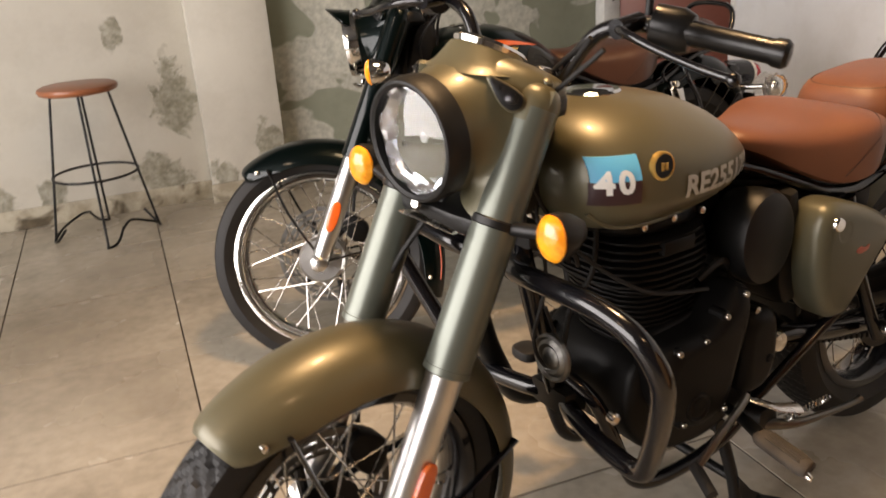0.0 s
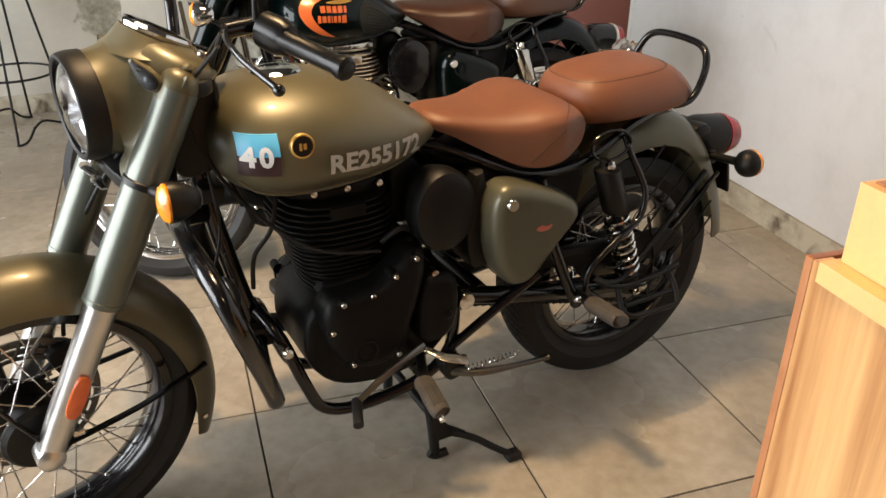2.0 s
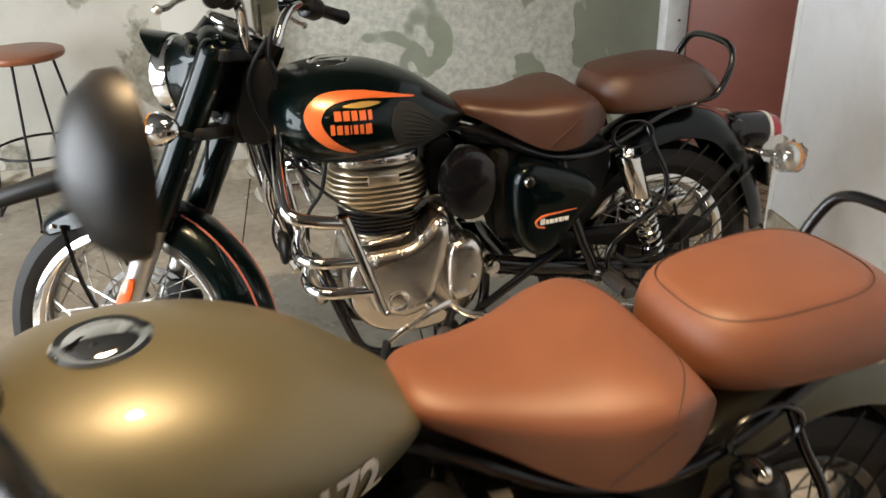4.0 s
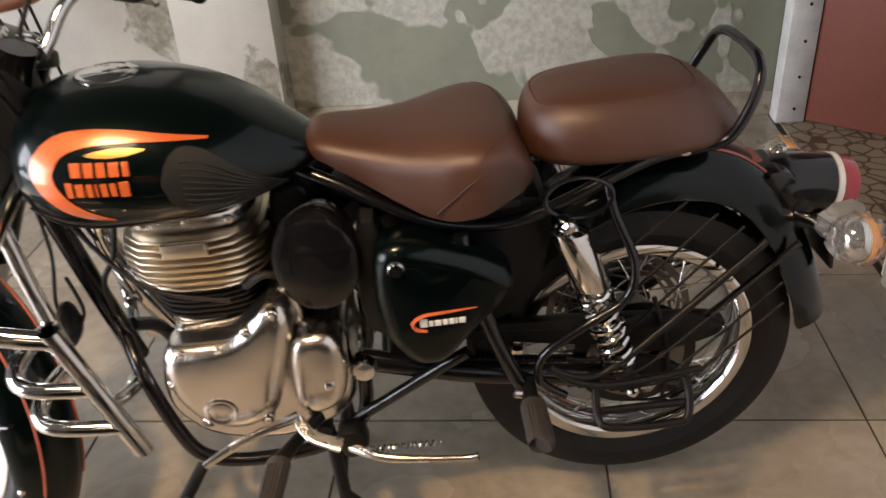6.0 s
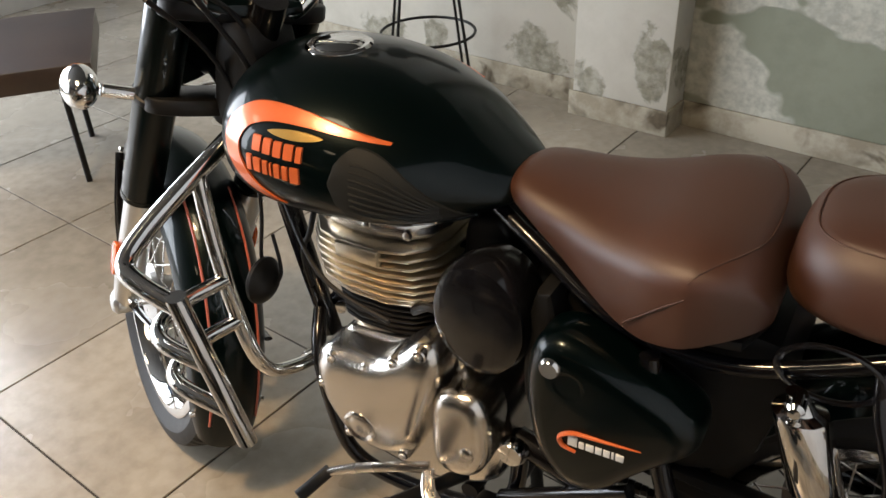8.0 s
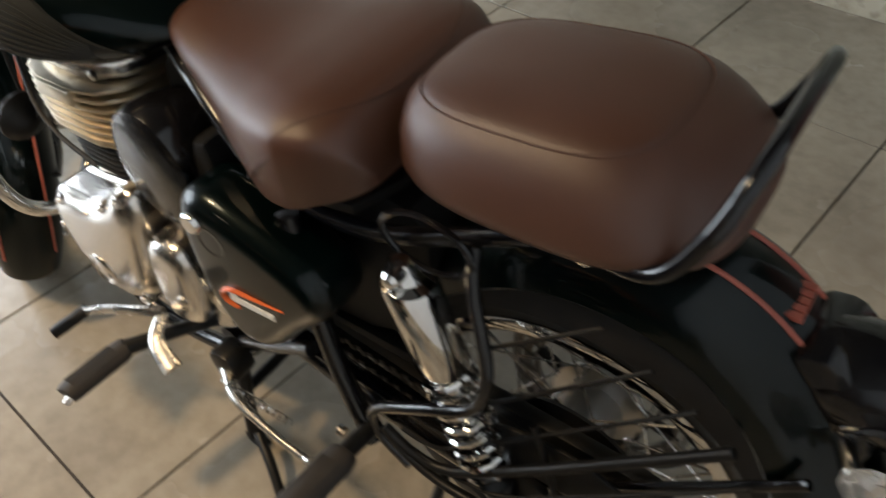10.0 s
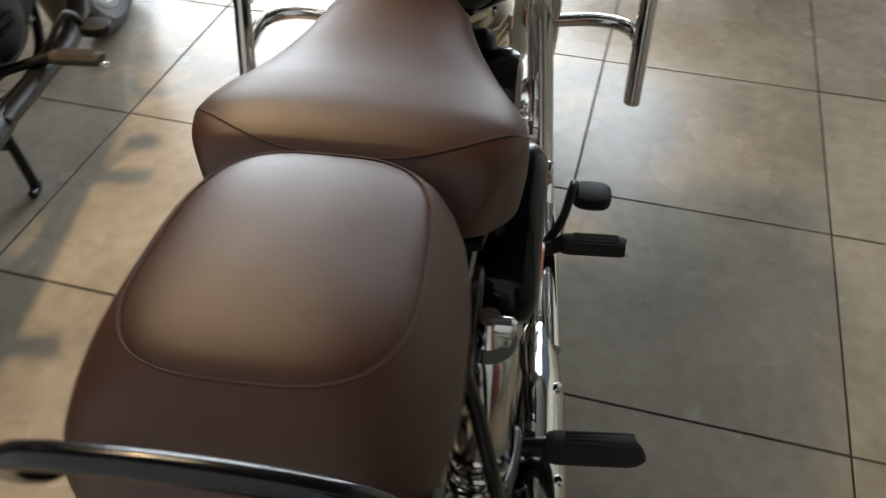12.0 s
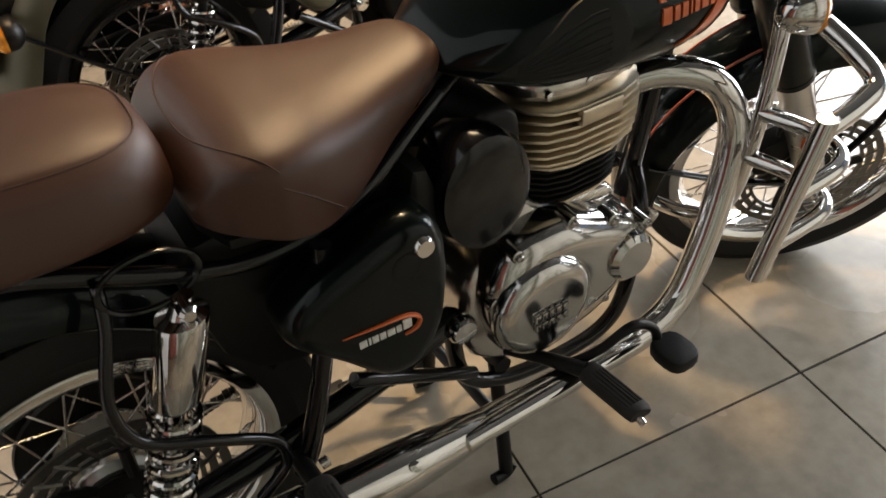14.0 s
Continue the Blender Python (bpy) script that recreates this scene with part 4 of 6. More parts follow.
    tail = part("tail_lamp", Mesh().lathe([(-0.03, 0.03), (0.0, 0.05), (0.03, 0.056), (0.105, 0.056), (0.11, 0.052)], (-0.235, 0, 0.66), (-1, 0, -0.1), 36), R["lamp_body"], bike, "black round tail lamp body")
    part("lamp_ring", Mesh().lathe([(0.108, 0.05), (0.108, 0.057), (0.118, 0.057), (0.12, 0.05)], (-0.235, 0, 0.66), (-1, 0, -0.1), 36), R["lamp_ring"], tail)
    part("lens", Mesh().lathe([(0.117, 0.052), (0.13, 0.052), (0.152, 0.046), (0.16, 0.03), (0.162, 0.004)], (-0.235, 0, 0.66), (-1, 0, -0.1), 36), red_lens, tail, "red ribbed lens")
    part("bracket", Mesh().prism(rounded([(-0.2, 0.7), (-0.26, 0.71), (-0.31, 0.61), (-0.3, 0.58), (-0.25, 0.6)], 2), -0.05, 0.05, 0.008), R["lamp_body"], tail)
    part("number_plate_bracket", Mesh().prism(rounded([(-0.335, 0.585), (-0.345, 0.585), (-0.362, 0.5), (-0.352, 0.5)], 1), -0.06, 0.06, 0.002), satin_black, tail)
    for s in (1, -1):
        ind = part("rear_indicator", Mesh().tube([(-0.275, 0.04 * s, 0.615), (R["ind_x"] + 0.01, 0.125 * s, 0.622)], 0.011, 10, 0), R["ind_stalk"], bike)
        c = V(R["ind_x"], 0.158 * s, 0.625)
        part("indicator_body", Mesh().ball(c, 0.036, 24, 0.95, (1, 0, 0)), R["ind_body"], ind)
        part("lens", Mesh().lathe([(0.008, 0.036), (0.016, 0.035), (0.026, 0.028), (0.033, 0.012), (0.035, 0.002)], c, (-1, 0, 0), 24), amber, ind, "amber lens")
        if R["style"] != "signals":
            rnd = random.Random(5 + s)
            w = Mesh().ball(c, 0.046, 18, 1.0, (1, 0, 0))
            w.v = [c + (q - c) * rnd.uniform(0.8, 1.12) for q in w.v]
            w.tube([c + V(0, -0.04 * s, 0), c + V(0.0, -0.06 * s, 0.004)], [0.03, 0.045], 9, 0)
            ob = part("plastic_wrap", w, cfg["film"], ind, "crumpled clear packing film")

    # frame
    fr = part("frame", Mesh().tube([(1.045, 0, 0.86), (1.03, 0, 0.74), (0.99, 0, 0.55), (0.952, 0, 0.4)], 0.019, 14, 4), gloss_black, bike, "black steel tube frame")
    part("headstock", Mesh().lathe([(-0.11, 0.03), (0.09, 0.03)], V(1.03, 0, 0.93), (-math.sin(RAKE), 0, math.cos(RAKE)), 20), gloss_black, fr)
    for s in (1, -1):
        part("cradle_tube", Mesh().tube([(0.957, 0.02 * s, 0.46), (0.925, 0.075 * s, 0.41), (0.885, 0.098 * s, 0.295), (0.846, 0.1 * s, 0.222), (0.755, 0.1 * s, 0.2), (0.61, 0.1 * s, 0.222), (0.53, 0.1 * s, 0.29), (0.52, 0.1 * s, 0.43)], 0.014, 12, 5), gloss_black, fr)
        part("seat_rail", Mesh().tube([(0.6, 0.04 * s, 0.79), (0.52, 0.075 * s, 0.765), (0.42, 0.108 * s, 0.722), (0.34, 0.116 * s, 0.695), (0.25, 0.116 * s, 0.69), (0.16, 0.112 * s, 0.715), (0.02, 0.1 * s, 0.775), (-0.07, 0.09 * s, 0.785)], 0.0115, 12, 5), gloss_black, fr)
        part("side_strut", Mesh().tube([(0.33, 0.14 * s, 0.69), (0.31, 0.15 * s, 0.58), (0.27, 0.165 * s, 0.46), (0.225, 0.175 * s, 0.36)], 0.014, 12, 4), gloss_black, fr)
        part("lower_strut", Mesh().tube([(0.54, 0.12 * s, 0.30), (0.44, 0.14 * s, 0.38), (0.33, 0.155 * s, 0.46)], 0.011, 12, 4), gloss_black, fr)
        part("seat_loop", Mesh().torus((0.135, 0.135 * s, 0.735), (0, 1, 0), 0.048, 0.0042, 36, 8, (1.15, 0.75)), gloss_black, fr)
        part("rear_loop", Mesh().tube([(0.085, 0.12 * s, 0.745), (0.075, 0.14 * s, 0.70), (0.045, 0.165 * s, 0.62), (0.06, 0.175 * s, 0.555), (0.13, 0.185 * s, 0.515), (0.2, 0.185 * s, 0.46), (0.205, 0.18 * s, 0.40), (0.16, 0.18 * s, 0.36)], 0.008, 10, 5), gloss_black, fr)
    swing = part("swingarm", Mesh().tube([(0.46, -0.115, 0.42), (0.46, 0.115, 0.42)], 0.024, 14, 0), gloss_black, bike, "black swingarm")
    for s in (1, -1):
        part("swingarm_beam", Mesh().tube([(0.52, 0.11 * s, 0.43), (0.3, 0.125 * s, 0.385), (0.0, 0.125 * s, 0.345), (-0.06, 0.125 * s, 0.337)], 0.021, 12, 4), gloss_black, swing)
    for s in (1, -1):
        part("pivot_cap", Mesh().lathe([(0, 0.024), (0.012, 0.024), (0.02, 0.019), (0.022, 0.004)], (0.515, 0.13 * s, 0.43), (0, s, 0), 22), chrome, swing, "chrome pivot cap")
        part("axle_plate", Mesh().prism(rounded([(0.07, 0.38), (0.06, 0.32), (-0.07, 0.306), (-0.09, 0.34), (-0.05, 0.38), (0.03, 0.41)], 2), 0.13 * s, 0.142 * s, 0.003), satin_black, swing)
        part("axle_nut", Mesh().lathe([(0, 0.016), (0.015, 0.016), (0.02, 0.012), (0.021, 0.002)], (0.004, 0.142 * s, 0.345), (0, s, 0), 6), dull_chrome, swing)
    part("chain_guard", Mesh().prism(rounded([(0.42, 0.475), (0.4, 0.455), (0.1, 0.4), (-0.1, 0.39), (-0.16, 0.42), (-0.14, 0.45), (0.0, 0.46), (0.2, 0.47)], 2), 0.075, 0.1, 0.006), satin_black, swing)
    chain = Mesh()
    for k in range(52):
        x = 0.52 - 0.0105 * k
        for zz in (0.395 - 0.06 * (k / 52), 0.385 - 0.13 * (k / 52)):
            chain.box((x - 0.0065, 0.062, zz - 0.006), (x + 0.0035, 0.077 if k % 2 else 0.074, zz + 0.006), 0.002)
    part("drive_chain", chain, matt_black, swing, "oily black roller chain")
    part("sprocket", Mesh().lathe([(0.066, 0.03), (0.066, 0.095), (0.073, 0.095), (0.073, 0.03)], (0.004, 0, 0.345), (0, 1, 0), 40), dark_steel, swing)
    part("hub_plate", Mesh().lathe([(0.058, 0.03), (0.058, 0.118), (0.064, 0.12), (0.0655, 0.1), (0.0655, 0.03)], (0.004, 0, 0.345), (0, 1, 0), 44), satin_black, swing)

    # shock absorbers
    for s in (1, -1):
        a, b = V(0.158, 0.148 * s, 0.70), V(0.035, 0.15 * s, 0.345)
        d = (b - a).normalized()
        L = (b - a).length
        shock = part("shock_absorber", Mesh().lathe([(-0.01, 0.012), (0.0, 0.014), (0.012, 0.018), (0.016, 0.031), (0.022, 0.033), (0.132, 0.033), (0.138, 0.03), (0.145, 0.012), (L - 0.02, 0.012)], a, d, 26), R["shock"], bike, R["shock_label"])
        q = []
        for k in range(8 * 14 + 1):
            w = 2 * math.pi * k / 14
            u = d.orthogonal().normalized()
            q.append(a + d * (0.145 + (L - 0.2) * k / 112) + (u * math.cos(w) + d.cross(u) * math.sin(w)) * 0.0285)
        part("spring", Mesh().tube(q, 0.005, 7, 0), chrome, shock, "bright coil spring")
        part("lower_mount", Mesh().lathe([(L - 0.06, 0.02), (L - 0.05, 0.028), (L - 0.035, 0.024), (L, 0.014)], a, d, 20), satin_black, shock)
        for e in (a, b):
            part("mount_bolt", Mesh().lathe([(0, 0.011), (0.022, 0.011), (0.027, 0.007), (0.028, 0.001)], e, (0, s, 0), 18), chrome, shock)

    # side panels and air box
    for s in (1, -1):
        panel = rounded([(0.478, 0.66), (0.462, 0.7), (0.42, 0.712), (0.31, 0.672), (0.252, 0.64), (0.245, 0.595), (0.31, 0.53), (0.365, 0.462), (0.42, 0.458), (0.462, 0.51), (0.478, 0.59)], 2)
        box = part("side_panel", Mesh().prism(panel, 0.10 * s, 0.196 * s, 0.03, steps=5), R["panel"], bike, R["panel_label"])
        part("lock_knob", Mesh().lathe([(-0.006, 0.015), (0.006, 0.015), (0.01, 0.012), (0.01, 0.002)], (0.438, 0.192 * s, 0.668), (0, s, 0), 20), chrome, box, "round bright lock")
        part("badge_dimple", Mesh().lathe([(-0.004, 0.022), (0.0015, 0.022), (0.0005, 0.012)], (0.413, 0.195 * s, 0.648), (0, s, 0), 20), R["panel"], box)
        if R["style"] == "signals":
            part("emblem", Mesh().prism(rounded([(0.375, 0.598), (0.36, 0.607), (0.345, 0.6), (0.33, 0.606), (0.335, 0.593), (0.36, 0.59)], 1), 0.194 * s, 0.1975 * s, 0.0005), red_line, box, "small faded red emblem")
        else:
            part("emblem", Mesh().tube([(0.312, 0.196 * s, 0.583), (0.36, 0.197 * s, 0.579), (0.4, 0.197 * s, 0.575), (0.419, 0.197 * s, 0.562), (0.414, 0.197 * s, 0.548), (0.396, 0.197 * s, 0.543)], [0.0015, 0.0035, 0.005, 0.0055, 0.005, 0.003], 8, 5, flat=0.6), orange, box, "orange curved emblem line")
            blocks = Mesh()
            for k, w in enumerate((14, 9, 12, 10, 10, 5, 12)):
                x = 0.408 - sum((14, 9, 12, 10, 10, 5, 12)[:k]) * 0.00108
                high = 0.016 if k == 0 else 0.011
                blocks.box((x - (w - 2) * 0.00108, min(0.195 * s, 0.1978 * s), 0.5515 + 0.05 * (0.408 - x)), (x, max(0.195 * s, 0.1978 * s), 0.5515 + high + 0.05 * (0.408 - x)), 0.0008)
            part("letter_block", blocks, white_ink, box, "white emblem word shown as plain blocks")
        air = part("air_box_cover", Mesh().lathe([(0.06, 0.075), (0.1, 0.086), (0.132, 0.088), (0.146, 0.082), (0.152, 0.066), (0.15, 0.004)], (0.568, 0, 0.658), (0, s, 0), 44, squash=(0.84, 1.06)), R["airbox"], bike, "black oval air box cover")
        part("battery_box", Mesh().prism(rounded([(0.5, 0.72), (0.46, 0.73), (0.44, 0.5), (0.49, 0.49), (0.51, 0.56)], 1), 0.03 * s, 0.13 * s, 0.012), plastic_black, bike)
    part("inner_tray", Mesh().prism(rounded([(0.5, 0.73), (0.2, 0.73), (0.16, 0.68), (0.2, 0.5), (0.3, 0.46), (0.5, 0.48)], 1), -0.09, 0.09, 0.01), plastic_black, bike)
    part("inner_fender", Mesh().prism(rounded([(0.36, 0.62), (0.34, 0.42), (0.37, 0.4), (0.4, 0.6)], 1), -0.075, 0.075, 0.006), plastic_black, bike)

    # engine
    eng = part("engine", Mesh().prism(rounded([(0.87, 0.5), (0.63, 0.52), (0.54, 0.5), (0.53, 0.32), (0.66, 0.25), (0.82, 0.27), (0.89, 0.36)], 2), -0.115, 0.115, 0.02, steps=3), R["case"], bike, R["engine_label"])
    cx = 0.772

    def slab(z, hx, hy, h):
        c = cx + (z - 0.6) * 0.08
        return rounded([(c - hx, -hy), (c + hx, -hy), (c + hx, hy), (c - hx, hy)], 2), z, z + h

    part("barrel", Mesh().prism(slab(0.5, 0.08, 0.085, 0)[0], 0.49, 0.72, 0.004, "xy"), R["barrel"], eng)
    for k in range(8):
        o, z0, z1 = slab(0.61 + 0.0134 * k, 0.128 - 0.0012 * abs(k - 3.5) ** 2 - (0.008 if k == 0 else 0), 0.122 - 0.006 * (k == 0), 0.0058)
        part("head_fin", Mesh().prism(o, z0, z1, 0.0022, "xy"), R["fin"], eng, R["fin_label"])
    for k in range(6):
        o, z0, z1 = slab(0.548 + 0.0105 * k, 0.099 + 0.001 * k, 0.106, 0.005)
        part("barrel_fin", Mesh().prism(o, z0, z1, 0.0015, "xy"), R["barrel"], eng)
    for k in range(4):
        o, z0, z1 = slab(0.5 + 0.0115 * k, 0.088, 0.1, 0.006)
        part("lower_fin", Mesh().prism(o, z0, z1, 0.002, "xy"), R["fin"], eng)
    part("head_cover", Mesh().prism(slab(0.72, 0.112, 0.104, 0)[0], 0.715, 0.748, 0.012, "xy", 3), R["cover"], eng, R["cover_label"])
    for s in (1, -1):
        part("head_boss", Mesh().box((cx - 0.03, min(0.112 * s, 0.128 * s), 0.682), (cx + 0.045, max(0.112 * s, 0.128 * s), 0.708), 0.005), R["fin"], eng)
        for x in (cx - 0.07, cx, cx + 0.07):
            part("head_bolt", Mesh().lathe([(0, 0.007), (0.006, 0.007), (0.008, 0.003)], (x, 0.1 * s, 0.735), (0, s, 0), 8), dull_chrome, eng)
    left = rounded([(0.86, 0.483), (0.844, 0.525), (0.789, 0.529), (0.729, 0.533), (0.689, 0.569), (0.659, 0.597), (0.629, 0.589), (0.622, 0.548), (0.639, 0.483), (0.658, 0.433), (0.672, 0.363), (0.734, 0.331), (0.804, 0.348), (0.85, 0.413)], 2)
    part("crankcase_neck", Mesh().prism(rounded([(0.85, 0.5), (0.83, 0.53), (0.8, 0.535), (0.7, 0.545), (0.645, 0.6), (0.62, 0.6), (0.6, 0.5)], 2), -0.1, 0.112, 0.012, steps=3), R["case"], eng)
    cover = part("primary_cover", Mesh().dome(left, 0.1, 0.176, 0.03), R["cover"], eng, R["cover_label"])
    part("cover_plug", Mesh().lathe([(-0.004, 0.03), (0.003, 0.03), (0.005, 0.026), (0.002, 0.02), (0.004, 0.016), (0.003, 0.002)], (0.77, 0.174, 0.392), (0, 1, 0), 30), R["cover"], cover)
    for x, z in ((0.816, 0.512), (0.751, 0.516), (0.699, 0.549), (0.652, 0.58), (0.842, 0.453), (0.799, 0.363), (0.694, 0.359)):
        part("bolt_boss", Mesh().lathe([(-0.03, 0.0125), (0.001, 0.011), (0.003, 0.009), (0.001, 0.008)], (x, 0.166, z), (0, 1, 0), 16), R["cover"], cover)
        part("bolt_recess", Mesh().lathe([(0, 0.0088), (0.0008, 0.0085), (0.0008, 0.001)], (x, 0.1675, z), (0, 1, 0), 14), matt_black, cover)
        part("cover_bolt", Mesh().lathe([(0, 0.0062), (0.005, 0.0062), (0.0065, 0.005), (0.0065, 0.003), (0.003, 0.0025)], (x, 0.1675, z), (0, 1, 0), 12), R["bolt"], cover)
    second = rounded([(0.642, 0.482), (0.628, 0.524), (0.566, 0.53), (0.544, 0.502), (0.542, 0.412), (0.568, 0.36), (0.626, 0.354), (0.644, 0.382)], 2)
    cov2 = part("sprocket_cover", Mesh().dome(second, 0.1, 0.172, 0.024), R["cover"], eng, R["cover_label"])
    part("cover_bolt", Mesh().lathe([(-0.02, 0.008), (0.004, 0.008), (0.006, 0.001)], (0.601, 0.155, 0.527), (0, 1, 0), 12), R["bolt"], cov2)
    part("cover_knob", Mesh().lathe([(-0.01, 0.011), (0.006, 0.01), (0.009, 0.006), (0.009, 0.001)], (0.575, 0.168, 0.425), (0, 1, 0), 14), R["cover"], cov2)
    right = rounded([(0.87, 0.43), (0.85, 0.49), (0.79, 0.515), (0.7, 0.555), (0.6, 0.545), (0.555, 0.48), (0.56, 0.39), (0.61, 0.335), (0.7, 0.325), (0.8, 0.35)], 2)
    rc = part("clutch_cover", Mesh().dome(right, -0.1, -0.168, 0.04), R["right_cover"], eng, R["cover_label"])
    part("clutch_dome", Mesh().lathe([(0.0, 0.09), (0.015, 0.088), (0.026, 0.078), (0.03, 0.06), (0.028, 0.003)], (0.645, -0.156, 0.425), (0, -1, 0), 36), R["right_cover"], rc)
    part("oil_cap", Mesh().lathe([(0.0, 0.045), (0.018, 0.043), (0.026, 0.034), (0.026, 0.003)], (0.815, -0.155, 0.435), (0, -1, 0), 30), R["right_cover"], rc)
    blocks = Mesh()
    for j in range(2):
        for k in range(5):
            blocks.box((0.612 + 0.013 * k, -0.1915, 0.405 + 0.018 * j), (0.621 + 0.013 * k, -0.186, 0.418 + 0.018 * j), 0.001)
    part("letter_block", blocks, R["right_cover"], rc)
    for x, z in ((0.86, 0.47), (0.79, 0.51), (0.71, 0.545), (0.61, 0.53), (0.57, 0.46), (0.58, 0.37), (0.68, 0.335), (0.78, 0.355)):
        part("bolt_boss", Mesh().lathe([(-0.03, 0.0125), (0.001, 0.011), (0.003, 0.009), (0.001, 0.008)], (x, -0.152, z), (0, -1, 0), 16), R["right_cover"], rc)
        part("cover_bolt", Mesh().lathe([(-0.02, 0.0065), (0.006, 0.0065), (0.008, 0.005), (0.008, 0.003), (0.005, 0.0025)], (x, -0.152, z), (0, -1, 0), 12), R["bolt"], rc)
    part("throttle_body", Mesh().prism(rounded([(0.565, 0.6), (0.64, 0.595), (0.652, 0.66), (0.648, 0.75), (0.57, 0.758)], 2), -0.112, 0.035, 0.014, steps=3), plastic_black, eng, "black throttle body cover behind the cylinder")
    part("intake", Mesh().tube([(0.66, 0, 0.66), (0.61, 0, 0.665), (0.57, 0, 0.66)], 0.032, 14, 4), matt_black, eng)
    part("horn", Mesh().lathe([(-0.01, 0.02), (0.0, 0.036), (0.008, 0.043), (0.014, 0.043), (0.018, 0.039), (0.014, 0.034), (0.019, 0.027), (0.015, 0.02), (0.021, 0.012), (0.021, 0.002)], (1.015, 0.079, 0.539), (1, 0.05, 0.03), 28), R["horn"], bike, "round horn with bright rim")
    part("fuel_line", Mesh().tube([(0.9, 0.05, 0.74), (0.92, 0.06, 0.66), (0.955, 0.045, 0.6), (0.96, 0.03, 0.52)], 0.005, 8), rubber, bike)
    part("breather_hose", Mesh().tube([(0.7, 0.1, 0.6), (0.66, 0.115, 0.63), (0.62, 0.1, 0.6), (0.6, 0.09, 0.54)], 0.007, 8), rubber, bike)
    part("clutch_cable", Mesh().tube([(0.72, 0.14, 0.6), (0.86, 0.12, 0.63), (0.98, 0.06, 0.74), (1.06, 0.06, 0.92), (1.02, 0.2, 1.06)], 0.004, 8), rubber, bike)
    for k, y in enumerate((0.035, -0.03, 0.06)):
        part("control_cable", Mesh().tube([(1.0, 0.15 if k != 1 else -0.15, 1.07), (1.01, y * 1.6, 1.0), (1.0, y, 0.93), (0.99, y * 0.8, 0.85), (0.975, y, 0.76), (0.95, y, 0.68)], 0.0042, 8, 4), rubber, bike)
    part("wiring_loop", Mesh().tube([(1.03, 0.045, 0.82), (1.02, 0.06, 0.68), (1.045, 0.055, 0.57), (1.03, 0.07, 0.52), (1.0, 0.06, 0.55), (1.015, 0.05, 0.62)], 0.0035, 8), rubber, bike)

    # exhaust on the right
    ex = part("exhaust_pipe", Mesh().tube([(0.865, -0.045, 0.665), (0.93, -0.085, 0.685), (0.995, -0.13, 0.665), (1.022, -0.16, 0.59), (0.995, -0.175, 0.47), (0.947, -0.187, 0.36), (0.905, -0.194, 0.304), (0.845, -0.2, 0.28), (0.76, -0.203, 0.279), (0.6, -0.208, 0.287), (0.45, -0.21, 0.297)], 0.0245, 20, 6), R["pipe"], bike, R["pipe_label"])
    part("silencer", Mesh().tube([(0.5, -0.21, 0.294), (0.42, -0.212, 0.302), (0.3, -0.216, 0.317), (0.0, -0.225, 0.353), (-0.3, -0.235, 0.388), (-0.42, -0.238, 0.402)], [0.023, 0.034, 0.042, 0.043, 0.043, 0.04, 0.026], 22, 6), R["pipe"], ex)
    part("heat_shield", Mesh().tube([(0.8, -0.213, 0.288), (0.6, -0.221, 0.297), (0.45, -0.229, 0.309)], 0.019, 12, 4, flat=0.8), R["pipe"], ex)
    part("exhaust_flange", Mesh().lathe([(0, 0.03), (0.014, 0.03), (0.018, 0.024)], (0.86, -0.043, 0.663), (0.9, -0.45, 0.15), 24), R["pipe"], ex)
    for x in (0.36, 0.2, 0.04, -0.12, -0.28):
        part("shield_screw", Mesh().lathe([(-0.004, 0.008), (0.004, 0.008), (0.006, 0.003)], (x, -0.214 - 0.03 * (0.36 - x) - 0.03, 0.31 + 0.12 * (0.36 - x) + 0.03), (0, -1, 1), 12), chrome, ex)

    # foot controls and stands
    for s in (1, -1):
        peg = part("footpeg", Mesh().tube([(0.672, 0.238 * s, 0.326), (0.674, 0.25 * s, 0.325), (0.684, 0.335 * s, 0.319), (0.685, 0.347 * s, 0.318)], [0.016, 0.022, 0.022, 0.017], 16, 3, flat=0.72), R["peg"], bike, "ribbed rubber footpeg")
        part("peg_bracket", Mesh().tube([(0.61, 0.1 * s, 0.3), (0.64, 0.17 * s, 0.315), (0.672, 0.24 * s, 0.326)], [0.013, 0.011, 0.014], 10, 4), satin_black, peg)
        part("peg_tip", Mesh().lathe([(0, 0.007), (0.012, 0.006), (0.014, 0.002)], (0.685, 0.343 * s, 0.307), (0.1, s, -0.4), 10), dull_chrome, peg)
        for k in range(5):
            part("peg_rib", Mesh().tube([(0.663 + 0.006 * k, 0.258 * s, 0.3405 - 0.0012 * abs(k - 2)), (0.672 + 0.006 * k, 0.335 * s, 0.335 - 0.0012 * abs(k - 2))], 0.0022, 6, 0), R["peg"], peg)
        rear = part("passenger_peg", Mesh().tube([(0.227, 0.225 * s, 0.392), (0.227, 0.24 * s, 0.393), (0.229, 0.328 * s, 0.402), (0.23, 0.34 * s, 0.403)], [0.016, 0.023, 0.023, 0.018], 16, 3, flat=0.8), R["peg"], bike, "ribbed rubber passenger footpeg")
        part("peg_bracket", Mesh().tube([(0.225, 0.165 * s, 0.385), (0.226, 0.2 * s, 0.388), (0.227, 0.23 * s, 0.392)], 0.013, 10, 3), satin_black, rear)
